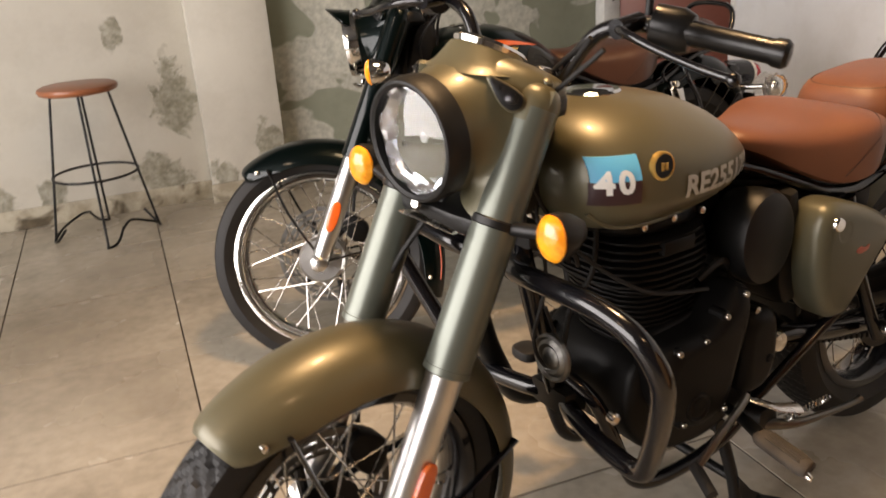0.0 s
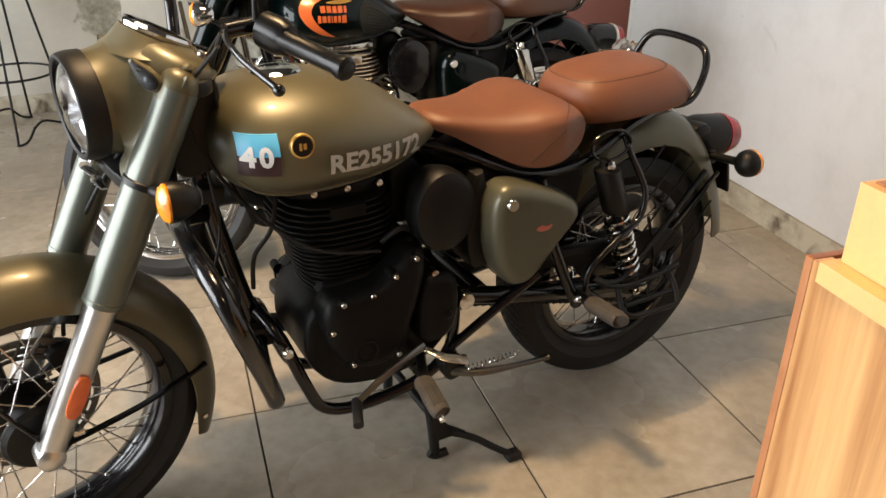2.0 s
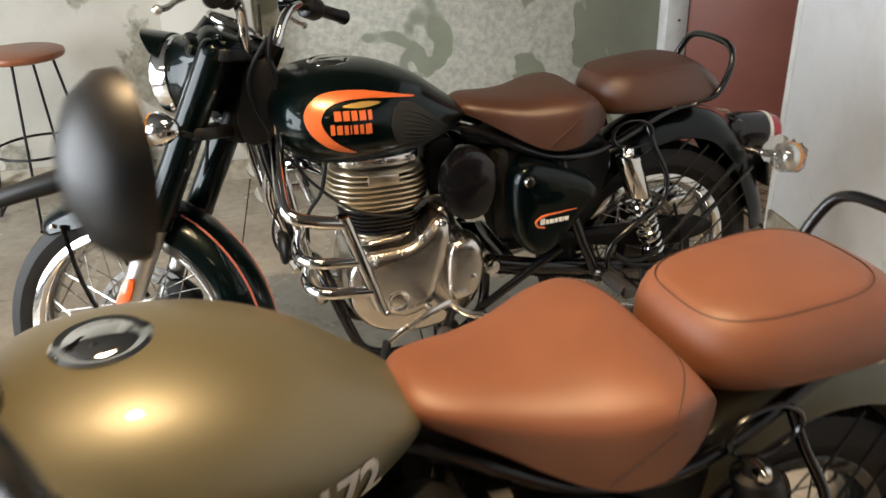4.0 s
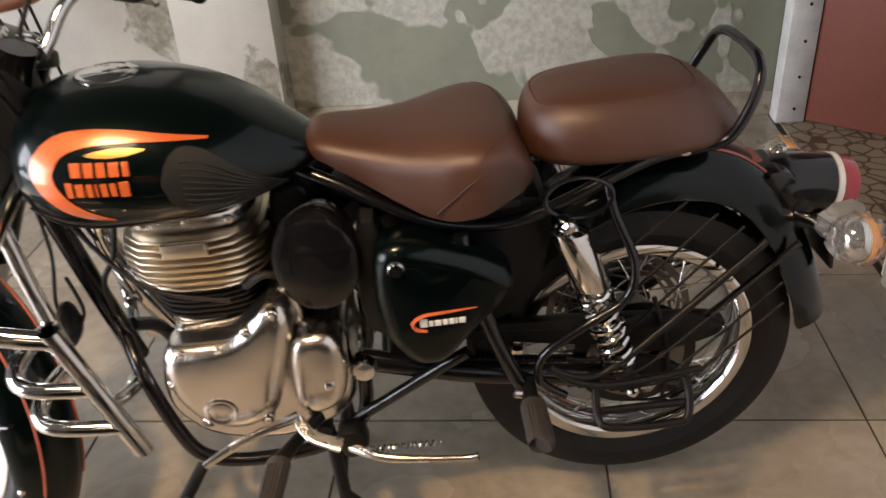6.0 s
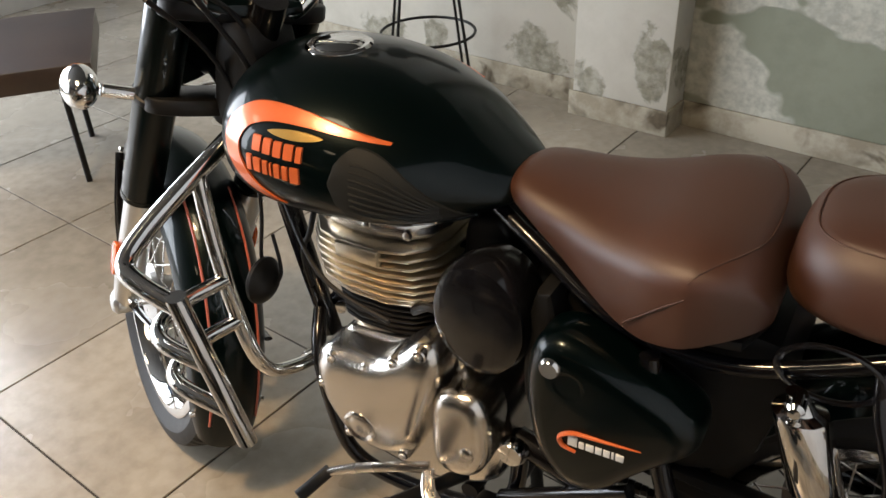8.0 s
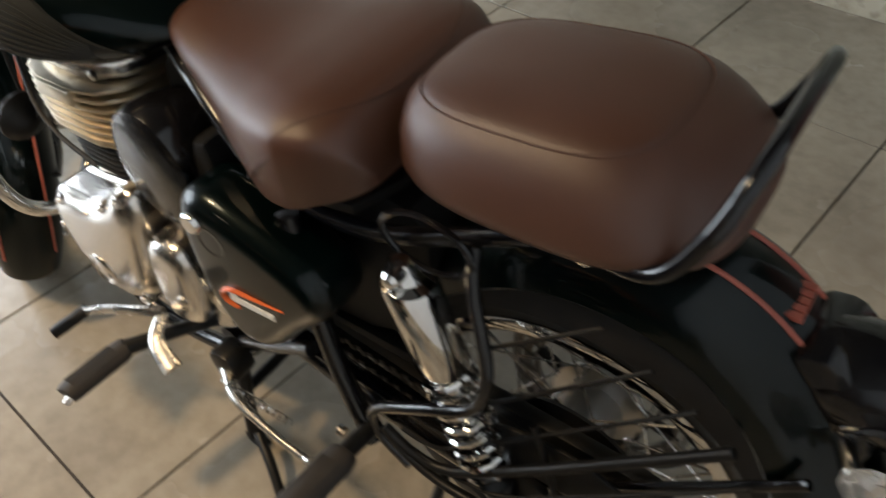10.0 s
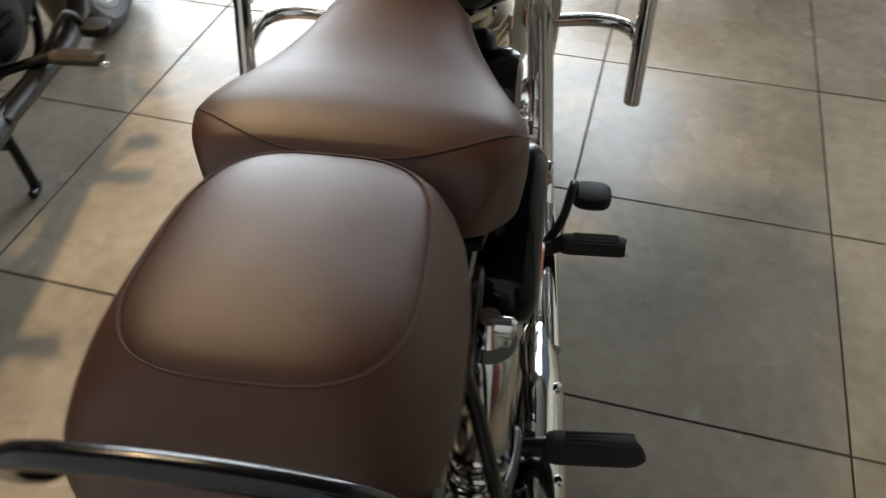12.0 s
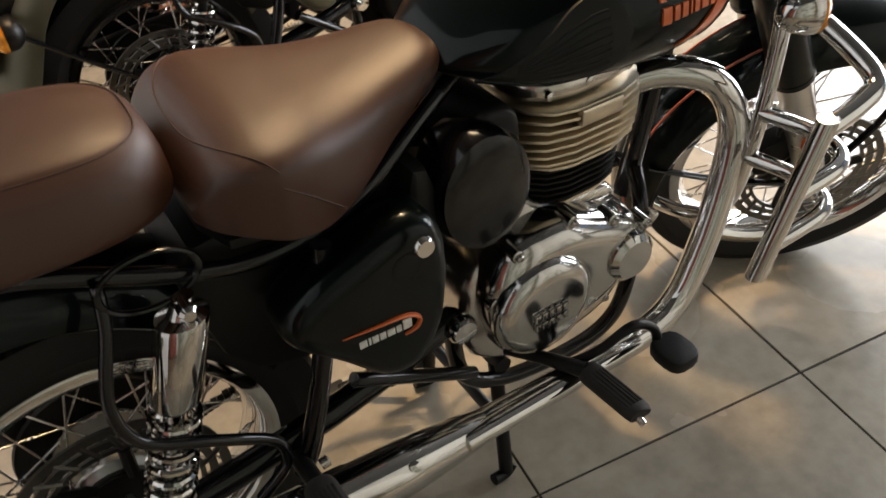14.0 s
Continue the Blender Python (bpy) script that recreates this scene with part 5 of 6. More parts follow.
        for k in range(5):
            part("peg_rib", Mesh().tube([(0.216 + 0.006 * k, 0.25 * s, 0.412 - 0.0012 * abs(k - 2)), (0.218 + 0.006 * k, 0.335 * s, 0.4185 - 0.0012 * abs(k - 2))], 0.0023, 6, 0), R["peg"], rear)
        part("peg_bolt", Mesh().lathe([(0, 0.008), (0.012, 0.008), (0.014, 0.004)], (0.243, 0.205 * s, 0.395), (1, 0, 0.2), 12), dull_chrome, rear)
    lever = part("gear_lever", Mesh().tube([(0.64, 0.175, 0.365), (0.69, 0.195, 0.36), (0.76, 0.21, 0.335), (0.812, 0.218, 0.306)], [0.009, 0.007, 0.007, 0.006], 10, 5, flat=1.3), R["gear"], bike, "heel-and-toe gear lever")
    part("toe_rubber", Mesh().tube([(0.814, 0.212, 0.305), (0.836, 0.272, 0.288)], [0.011, 0.0125, 0.011], 12, 3), rubber, lever)
    part("heel_arm", Mesh().tube([(0.64, 0.178, 0.365), (0.625, 0.205, 0.36), (0.605, 0.222, 0.352), (0.562, 0.235, 0.343)], [0.01, 0.011, 0.013, 0.016], 12, 5, flat=0.3), dull_chrome, lever, "flat bright heel plate")
    brake = part("brake_pedal", Mesh().tube([(0.66, -0.2, 0.31), (0.7, -0.235, 0.35), (0.75, -0.25, 0.385), (0.79, -0.255, 0.36), (0.8, -0.26, 0.325)], 0.008, 10, 5), R["pedal"], bike)
    part("pedal_pad", Mesh().prism(rounded([(0.775, -0.325), (0.835, -0.325), (0.835, -0.255), (0.775, -0.255)], 2), 0.313, 0.338, 0.006, "xy"), rubber, brake, "black rubber pedal pad")
    stand = part("centre_stand", Mesh().tube([(0.612, -0.1, 0.25), (0.612, 0.1, 0.25)], 0.016, 12, 0), satin_black, bike, "black centre stand standing on the floor")
    for s in (1, -1):
        part("stand_leg", Mesh().tube([(0.605, 0.085 * s, 0.25), (0.59, 0.12 * s, 0.12), (0.585, 0.135 * s, 0.012)], 0.013, 12, 4), satin_black, stand)
        part("stand_foot", Mesh().tube([(0.6, 0.132 * s, 0.02), (0.585, 0.136 * s, 0.0115), (0.555, 0.14 * s, 0.016)], 0.011, 10, 4), satin_black, stand)
    part("stand_bridge", Mesh().tube([(0.592, -0.115, 0.13), (0.592, 0.115, 0.13)], 0.011, 10, 0), satin_black, stand)
    part("stand_tang", Mesh().tube([(0.545, 0.15, 0.075), (0.5, 0.175, 0.06), (0.46, 0.2, 0.035), (0.425, 0.222, 0.016)], 0.009, 10, 4), satin_black, stand)
    part("tang_pad", Mesh().box((0.4, 0.208, 0.004), (0.436, 0.24, 0.022), 0.005), rubber, stand)
    part("stand_gusset", Mesh().prism([(0.592, 0.14), (0.585, 0.05), (0.5, 0.052), (0.55, 0.09)], 0.13, 0.136, 0.001), satin_black, stand)
    side = part("side_stand", Mesh().tube([(0.555, 0.155, 0.262), (0.5, 0.19, 0.262), (0.42, 0.205, 0.262), (0.345, 0.212, 0.262), (0.325, 0.214, 0.266)], [0.013, 0.01, 0.007, 0.0065, 0.008], 12, 4), R["gear"], bike, "folded side stand")
    q = [V(0.53 - 0.0016 * k, 0.185 + 0.006 * math.cos(k * 0.9), 0.279 + 0.006 * math.sin(k * 0.9)) for k in range(90)]
    part("stand_spring", Mesh().tube(q, 0.0015, 5, 0), chrome, side)
    part("stand_pivot", Mesh().prism(rounded([(0.585, 0.3), (0.53, 0.305), (0.52, 0.25), (0.57, 0.235)], 2), 0.12, 0.165, 0.006), satin_black, side)

    # bars beside the rear wheel on the left, and the step loop under them
    sg = part("wheel_side_guard", Mesh().tube([(0.19, 0.185, 0.43), (0.14, 0.19, 0.395), (0.06, 0.192, 0.385), (-0.08, 0.185, 0.40)], 0.0065, 10, 4), satin_black, bike, "black bars beside the rear wheel")
    for rod in ([(0.057, 0.152, 0.637), (-0.053, 0.11, 0.697)], [(0.13, 0.185, 0.52), (0.085, 0.176, 0.54), (0.035, 0.155, 0.565), (-0.108, 0.11, 0.668)],
                [(0.16, 0.185, 0.45), (0.12, 0.18, 0.438), (0.075, 0.162, 0.452), (-0.157, 0.11, 0.639)], [(0.14, 0.185, 0.41), (0.05, 0.175, 0.39), (-0.03, 0.158, 0.425), (-0.224, 0.11, 0.559)],
                [(0.1, 0.18, 0.37), (0.0, 0.172, 0.36), (-0.06, 0.156, 0.39), (-0.242, 0.11, 0.515)], [(0.05, 0.178, 0.335), (-0.02, 0.17, 0.325), (-0.07, 0.156, 0.35), (-0.25, 0.112, 0.472)]):
        part("guard_bar", Mesh().tube(rod, 0.0027, 8, 3 if len(rod) > 2 else 0), matt_black, sg)
    part("guard_frame", Mesh().tube([(0.0, 0.142, 0.53), (-0.03, 0.145, 0.42), (-0.03, 0.145, 0.3)], 0.0045, 8, 4), satin_black, sg)
    part("guard_stay", Mesh().tube([(0.19, 0.185, 0.43), (0.13, 0.184, 0.4), (0.051, 0.17, 0.424), (-0.2, 0.112, 0.607)], 0.007, 10, 3), satin_black, sg)
    part("axle_shield", Mesh().prism(rounded([(0.1, 0.42), (0.06, 0.48), (-0.05, 0.495), (-0.14, 0.45), (-0.12, 0.425), (-0.02, 0.4)], 2), 0.128, 0.134, 0.002), plastic_black, sg)
    part("step_loop", Mesh().tube([(0.105, 0.175, 0.385), (0.108, 0.205, 0.335), (0.098, 0.226, 0.32), (0.05, 0.23, 0.316), (-0.02, 0.23, 0.318), (-0.05, 0.226, 0.324), (-0.058, 0.2, 0.36), (-0.05, 0.17, 0.395)], 0.0072, 10, 5), satin_black, sg)
    part("step_bar", Mesh().tube([(0.1, 0.205, 0.338), (-0.05, 0.205, 0.342)], 0.0072, 10, 0), satin_black, sg)

    # front fork, steered
    for s in (1, -1):
        top, mid, bot = fork_at(0.985, 0.106 * s), fork_at(0.62, 0.106 * s), fork_at(0.345, 0.106 * s)
        leg = part("fork_leg", Mesh().tube([top, mid], [0.036, 0.036], 24, 0).moved(S), R["fork"], bike, R["fork_label"])
        part("fork_slider", Mesh().tube([fork_at(0.625, 0.106 * s), fork_at(0.6, 0.106 * s), fork_at(0.4, 0.106 * s), fork_at(0.315, 0.106 * s)], [0.031, 0.029, 0.029, 0.024], 22, 0).moved(S), R["slider"], leg, "bright alloy fork slider")
        part("slider_ring", Mesh().lathe([(0, 0.03), (0.004, 0.037), (0.014, 0.037), (0.018, 0.03)], fork_at(0.612, 0.106 * s), (-math.sin(RAKE), 0, math.cos(RAKE)), 24).moved(S), R["fork"], leg)
        part("axle_boss", Mesh().lathe([(-0.02, 0.026), (0.02, 0.026), (0.028, 0.018), (0.03, 0.004)], fork_at(0.325, 0.106 * s), (0, s, 0), 22).moved(S), R["slider"], leg)
        rf = Mesh().prism(rounded([(-0.016, -0.045), (0.016, -0.045), (0.016, 0.045), (-0.016, 0.045)], 2), 0.028 * s, 0.038 * s, 0.004)
        part("reflector", rf.moved(S @ Matrix.Translation(fork_at(0.455, 0.106 * s)) @ Matrix.Rotation(-RAKE, 4, "Y")), amber_dim, leg, "orange oblong reflector")
        part("pinch_bolt", Mesh().lathe([(0, 0.008), (0.02, 0.008)], fork_at(0.35, 0.106 * s) + V(-0.035, 0, 0), (-1, 0, 0), 10).moved(S), dull_chrome, leg)
        ind = part("front_indicator", Mesh().tube([fork_at(0.825, 0.12 * s), (1.162, 0.19 * s, 0.836)], 0.011, 12, 0).moved(S), R["ind_stalk"], bike)
        c = V(1.162, 0.222 * s, 0.84)
        part("indicator_body", Mesh().lathe([(-0.045, 0.004), (-0.04, 0.016), (-0.02, 0.028), (0.0, 0.034), (0.01, 0.034)], c, (1, -0.12 * s, 0), 24, squash=(0.86, 1.05)).moved(S), R["ind_body"], ind)
        part("lens", Mesh().lathe([(0.009, 0.032), (0.014, 0.0335), (0.022, 0.027), (0.027, 0.014), (0.028, 0.002)], c, (1, -0.12 * s, 0), 24, squash=(0.86, 1.05)).moved(S), amber, ind, "amber lens")
    for z in (0.82, 0.985):
        q = fork_at(z)
        part("fork_yoke", Mesh().prism(rounded([(q.x - 0.075, -0.13), (q.x + 0.03, -0.135), (q.x + 0.03, 0.135), (q.x - 0.075, 0.13)], 2), z - 0.014, z + 0.014, 0.006, "xy").moved(S), satin_black, bike)
    part("horn_bracket", Mesh().box((1.15, -0.06, 0.80), (1.19, 0.06, 0.812), 0.003).moved(S), matt_black, bike)
    plate = [(1.228, -0.04, 0.822), (1.231, -0.012, 0.826), (1.226, 0.02, 0.821), (1.233, 0.05, 0.826), (1.231, 0.084, 0.823)]
    part("yoke_plate", Mesh().tube(plate, [0.008, 0.011, 0.008, 0.01, 0.006], 10, 4, flat=0.35).moved(S), dull_chrome, bike, "small bright bent plate under the headlamp")
    part("plate_bolt", Mesh().lathe([(-0.02, 0.01), (0.006, 0.01), (0.01, 0.006), (0.01, 0.001)], (1.212, -0.022, 0.834), (0.8, 0.2, 0.3), 16).moved(S), chrome, bike)
    for s in (1, -1):
        part("fork_clamp", Mesh().lathe([(-0.007, 0.0365), (-0.005, 0.039), (0.005, 0.039), (0.007, 0.0365)], fork_at(0.828, 0.106 * s), (-math.sin(RAKE), 0, math.cos(RAKE)), 26).moved(S), satin_black, bike)

    fw = S @ pose(fork_at(0.325).x, 0, 0.325)
    build_wheel("front_wheel", bike, fw, 0.331, 0.102, R["rim"], -1, R)
    build_wheel("rear_wheel", bike, pose(0.004, 0, 0.345), 0.318, 0.122, R["rim"], -1, R)
    ax = fork_at(0.325)
    fg, frows = arc_guard((ax.x, 0, 0.325), [(54, 0.354, 0.05), (56, 0.36, 0.06), (60, 0.362, 0.068), (72, 0.362, 0.079), (88, 0.361, 0.084), (110, 0.361, 0.084), (140, 0.362, 0.081), (170, 0.366, 0.077), (194, 0.374, 0.07), (206, 0.382, 0.056)], 0.08, 0.08)
    fm = part("front_mudguard", fg.moved(S), R["fender"], bike, R["fender_label"])
    if R["style"] != "signals":
        for y in (0.045, -0.045):
            line = [ax + V(math.cos(radians(a)), 0, math.sin(radians(a))) * (np.interp(a, frows[:, 0], frows[:, 1]) - 0.013) + V(0, y, 0) for a in range(120, 203, 7)]
            part("pinstripe", Mesh().tube(line, 0.0026, 6, 2).moved(S), red_line, fm, "thin orange-red pinstripe")
    for s in (1, -1):
        part("mudguard_stay", Mesh().tube([ax + V(0.0, 0.1 * s, 0.02), ax + V(0.07, 0.098 * s, 0.15), ax + V(0.115, 0.082 * s, 0.285)], 0.0085, 8, 3, flat=0.5).moved(S), gloss_black, fm)
        part("mudguard_stay", Mesh().tube([ax + V(-0.01, 0.1 * s, 0.0), ax + V(-0.18, 0.092 * s, 0.02), ax + V(-0.33, 0.072 * s, 0.05)], 0.0085, 8, 3, flat=0.5).moved(S), gloss_black, fm)
        for ang in (62, 196):
            half_w = float(np.interp(ang, frows[:, 0], frows[:, 2]))
            q = ax + V(math.cos(radians(ang)), 0, math.sin(radians(ang))) * (float(np.interp(ang, frows[:, 0], frows[:, 1])) - 0.045) + V(0, half_w * s, 0)
            part("mudguard_bolt", Mesh().lathe([(-0.004, 0.006), (0.003, 0.006), (0.005, 0.003)], q, (0, s, 0), 12).moved(S), dull_chrome, fm)
    cal = part("brake_caliper", Mesh().prism(rounded([(ax.x - 0.15, 0.40), (ax.x - 0.09, 0.45), (ax.x - 0.05, 0.43), (ax.x - 0.08, 0.36), (ax.x - 0.12, 0.34)], 2), -0.045, -0.092, 0.01).moved(S), matt_black, bike, "black brake caliper")
    part("brake_hose", Mesh().tube([ax + V(-0.1, -0.08, 0.12), ax + V(-0.13, -0.09, 0.26), ax + V(-0.2, -0.06, 0.42), ax + V(-0.27, 0.06, 0.6)], 0.0045, 8, 4).moved(S), rubber, cal)

    head = part("steering_head", Mesh().tube([fork_at(1.0) + V(-0.05, 0, 0), fork_at(0.8) + V(-0.065, 0, 0)], 0.034, 20, 0), satin_black, bike)
    part("steering_shroud", Mesh().prism(rounded([(0.985, 0.985), (1.06, 0.99), (1.1, 0.84), (1.075, 0.78), (0.99, 0.8)], 2), -0.05, 0.05, 0.012), plastic_black, head)

    # headlamp casing
    hc = 0.945
    stations = smooth_table([1.0, 1.02, 1.047, 1.08, 1.108, 1.132, 1.157, 1.186, 1.215], ([0.06, 0.1, 0.12, 0.123, 0.115, 0.104, 0.095, 0.089, 0.089], [0.985, 0.982, 0.97, 0.945, 0.912, 0.88, 0.862, 0.853, 0.856],
                             [1.0, 1.016, 1.033, 1.05, 1.06, 1.059, 1.05, 1.04, 1.034]), 4)
    rings = []
    for x, w, lo, hi in stations:
        n = np.interp(x, [1.0, 1.08, 1.13, 1.2], [3.0, 2.6, 2.2, 2.0])
        ring = []
        for j in range(36):
            a = 2 * math.pi * j / 36
            co, si = math.cos(a), math.sin(a)
            ring.append(V(x, w * math.copysign(abs(si) ** (2 / n), si), (hi + lo) / 2 + (hi - lo) / 2 * math.copysign(abs(co) ** (2 / n), co)))
        rings.append(ring)
    casing = part("headlamp_casing", Mesh().rings(rings).moved(S), R["casing"], bike, R["casing_label"])
    lamp = part("headlamp_rim", Mesh().lathe([(-0.018, 0.087), (-0.014, 0.0935), (0.006, 0.0945), (0.019, 0.093), (0.025, 0.09), (0.026, 0.086), (0.023, 0.081), (0.004, 0.078)], (1.221, 0, hc), (1, 0, -0.04), 48, caps=False).moved(S), R["lamp_rim"], casing, R["rim_label"])
    bowl = Mesh().lathe([(0.014, 0.081), (0.009, 0.076), (0.002, 0.07), (-0.006, 0.063), (-0.014, 0.055), (-0.021, 0.046), (-0.027, 0.036), (-0.032, 0.026), (-0.035, 0.014), (-0.036, 0.003)], (1.221, 0, hc), (1, 0, -0.04), 26, caps=False)
    wob = random.Random(3)
    bowl.v = [q + V(wob.uniform(-0.008, 0.008), wob.uniform(-0.001, 0.001), wob.uniform(-0.001, 0.001)) for q in bowl.v]
    part("reflector_bowl", bowl.moved(S), bright_mirror, casing, "bright faceted lamp reflector", angle=5)
    part("bulb", Mesh().ball(S @ V(1.205, 0, hc), 0.013, 14), white_ink, casing)
    part("lens", Mesh().lathe([(0.015, 0.081), (0.021, 0.07), (0.029, 0.044), (0.032, 0.004), (0.029, 0.004), (0.026, 0.044), (0.018, 0.07), (0.013, 0.08)], (1.221, 0, hc), (1, 0, -0.04), 40, caps=False).moved(S), lamp_glass, casing, "clear domed lens")
    for s in (1, -1):
        rings = []
        for k in range(13):
            u = k / 12
            a = radians(52 + 108 * u)
            near = V(1.2 - 0.03 * u * u, 0.0885 * math.sin(a) * s, hc + 0.0885 * math.cos(a))
            q = fork_at(1.015 - 0.185 * u, 0.105 * s)
            out = radians(15 + 40 * u)
            far = q + V(0.037 * math.sin(out), 0.037 * math.cos(out) * s, 0.0)
            bend = V(far.x + 0.012, near.y * 0.55 + far.y * 0.45 - 0.012 * s, (near.z + far.z) / 2)
            row = [near * (1 - v) ** 2 + bend * 2 * v * (1 - v) + far * v * v for v in np.linspace(0, 1, 9)]
            back = [V(min(w.x - 0.006, 1.15), w.y * 0.9, w.z) for w in row[::-1]]
            rings.append(row + back)
        part("fork_shoulder", Mesh().rings(rings).moved(S), R["casing"], casing)
    if R["style"] != "signals":
        peak = Mesh()
        rings = []
        for k in range(13):
            a = radians(-62 + 124 * k / 12)
            c0 = V(1.223, 0.098 * math.sin(a), hc + 0.098 * math.cos(a))
            c1 = V(1.223 + 0.072 * math.cos(a * 1.2), 0.101 * math.sin(a), hc + 0.104 * math.cos(a) + 0.006)
            rings.append([c0, c1, c1 + V(0, 0, -0.003), c0 + V(0, 0, -0.004)])
        part("lamp_peak", peak.rings(rings).moved(S), R["casing"], casing, "small peak over the headlamp")
    for s in (1, -1):
        away = V(0.72, 0.66 * s, 0.2).normalized()
        ahead = (V(0.5, -0.5 * s, 0.75) - away * away.dot(V(0.5, -0.5 * s, 0.75))).normalized()
        over = away.cross(ahead) * s
        T = Matrix((ahead, away, over)).transposed().to_4x4()
        T.translation = V(1.142, 0.099 * s, 1.014)
        drop = rounded([(0.041, 0.003), (0.0, 0.017), (-0.021, 0.014), (-0.029, 0.0), (-0.021, -0.013), (0.0, -0.012)], 1)
        part("lamp_hood", Mesh().prism([(a * 1.14, b * 1.14) for a, b in drop], -0.034, 0.0, 0.004).moved(S @ T), R["casing"], casing)
        part("pilot_lamp", Mesh().prism(drop, -0.006, 0.004, 0.003).moved(S @ T), satin_black, casing, "small dark teardrop pilot lamp")
        for a, r in ((-0.01, 0.0095), (0.013, 0.0045)):
            part("pilot_lens", Mesh().lathe([(0.0, r), (0.006, r * 0.9), (0.009, 0.002)], (a, 0, 0), (0, 1, 0), 18).moved(S @ T), lamp_glass, casing)
        part("shoulder_bolt", Mesh().lathe([(0, 0.009), (0.006, 0.009), (0.01, 0.005), (0.011, 0.001)], fork_at(1.018, 0.112 * s), (-0.3, 0.35 * s, 0.9), 16).moved(S), R["casing"], casing)
        part("fork_cap", Mesh().lathe([(-0.03, 0.0365), (0.0, 0.0365), (0.012, 0.034), (0.021, 0.028), (0.027, 0.018), (0.029, 0.003)], fork_at(0.992, 0.105 * s), (-math.sin(RAKE), 0, math.cos(RAKE)), 24).moved(S), R["casing"], casing)
    plinth = []
    for k in range(7):
        u = k / 6
        a, b = 0.092 - 0.027 * u ** 0.6, 0.09 - 0.03 * u ** 0.6
        low, top = V(1.098, 0, 1.03), V(1.083, 0, 1.047)
        c = low.lerp(top, u)
        plinth.append([c + V(0.886 * a * math.cos(t), b * math.sin(t), (0.1 + 0.36 * u) * a * math.cos(t)) for t in np.linspace(0, 2 * math.pi, 37)[:-1]])
    part("instrument_plinth", Mesh().rings(plinth).moved(S), R["casing"], casing)
    part("instrument_bezel", Mesh().lathe([(0, 0.05), (0.008, 0.052), (0.013, 0.048), (0.011, 0.043)], (1.082, 0, 1.048), (-0.46, 0, 0.88), 44, caps=False, squash=(1.05, 1.25)).moved(S), chrome, casing, "chrome speedometer rim")
    part("instrument_dial", Mesh().lathe([(0.0, 0.048), (0.007, 0.046), (0.007, 0.003)], (1.082, 0, 1.048), (-0.46, 0, 0.88), 36, squash=(1.05, 1.25)).moved(S), satin_black, casing, "dark speedometer dial")
    part("ignition_lock", Mesh().lathe([(0, 0.017), (0.014, 0.017), (0.016, 0.013), (0.012, 0.01)], (1.03, 0.065, 1.012), (-0.46, 0, 0.88), 20).moved(S), dull_chrome, casing)
    part("fuel_gauge", Mesh().lathe([(0, 0.02), (0.01, 0.02), (0.012, 0.016), (0.008, 0.014)], (1.03, -0.065, 1.012), (-0.46, 0, 0.88), 20).moved(S), chrome, casing)

    # handlebar
    bar_pts = [(1.02, 0.06, 0.985), (1.015, 0.09, 1.012), (1.006, 0.117, 1.06), (0.998, 0.15, 1.09), (0.988, 0.21, 1.103), (0.968, 0.3, 1.094), (0.937, 0.39, 1.08)]
    bar = part("handlebar", Mesh().tube([(x, -y, z) for x, y, z in bar_pts[::-1]] + [(1.022, 0, 0.982)] + bar_pts, 0.0115, 14, 5).moved(S), R["bar"], bike, R["bar_label"])
    for s in (1, -1):
        a, b = V(0.972, 0.287 * s, 1.096), V(0.934, 0.402 * s, 1.078)
        d = (b - a).normalized()
        grip = part("grip", Mesh().lathe([(-0.02, 0.0165), (0.0, 0.0175), (0.004, 0.0165), (0.095, 0.0165), (0.1, 0.019), (0.112, 0.0195), (0.118, 0.015), (0.12, 0.003)], a, d, 22).moved(S), grip_rubber, bar, "black rubber grip")
        k = V(0.983, 0.232 * s, 1.102)
        part("switch_pod", Mesh().lathe([(-0.012, 0.018), (-0.008, 0.026), (0.03, 0.027), (0.045, 0.022), (0.047, 0.015)], k, d, 18, squash=(1.0, 1.15)).moved(S), grip_rubber, bar)
        part("lever_perch", Mesh().tube([k - d * 0.03, k - d * 0.03 + V(0.05, 0.0, -0.004)], 0.014, 12, 0).moved(S), R["perch"], bar)
        p0 = k - d * 0.03 + V(0.045, 0, -0.004)
        end = V(1.048, 0.388 * s, 1.064)
        part("lever", Mesh().tube([p0, p0 + V(0.018, 0.03 * s, -0.002), p0.lerp(end, 0.45) + V(0.018, 0, 0.002), p0.lerp(end, 0.75) + V(0.006, 0, -0.002), end], [0.0065, 0.0055, 0.0048, 0.0048, 0.0055], 10, 5, flat=1.2).moved(S), R["lever"], bar, "control lever")
        part("lever_ball", Mesh().ball(S @ end, 0.0095, 14), R["lever"], bar)
        if R["mirrors"]:
            e = k - d * 0.01 + V(0.012, 0, 0.015)
            h = V(0.856, 0.323, 1.263) if s > 0 else V(0.9, -0.33, 1.28)
            mirror = part("mirror", Mesh().tube([e, e + V(0.0, 0.004 * s, 0.05), e + V(-0.012, 0.018 * s, 0.09), (e + V(-0.02, 0.03 * s, 0.1)) * 0.35 + (h + V(0.02, 0, 0)) * 0.65, h + V(0.012, 0, 0.0)], [0.006, 0.005, 0.005, 0.0055, 0.008], 10, 5).moved(S), satin_black, bar, "round black mirror on a stalk")
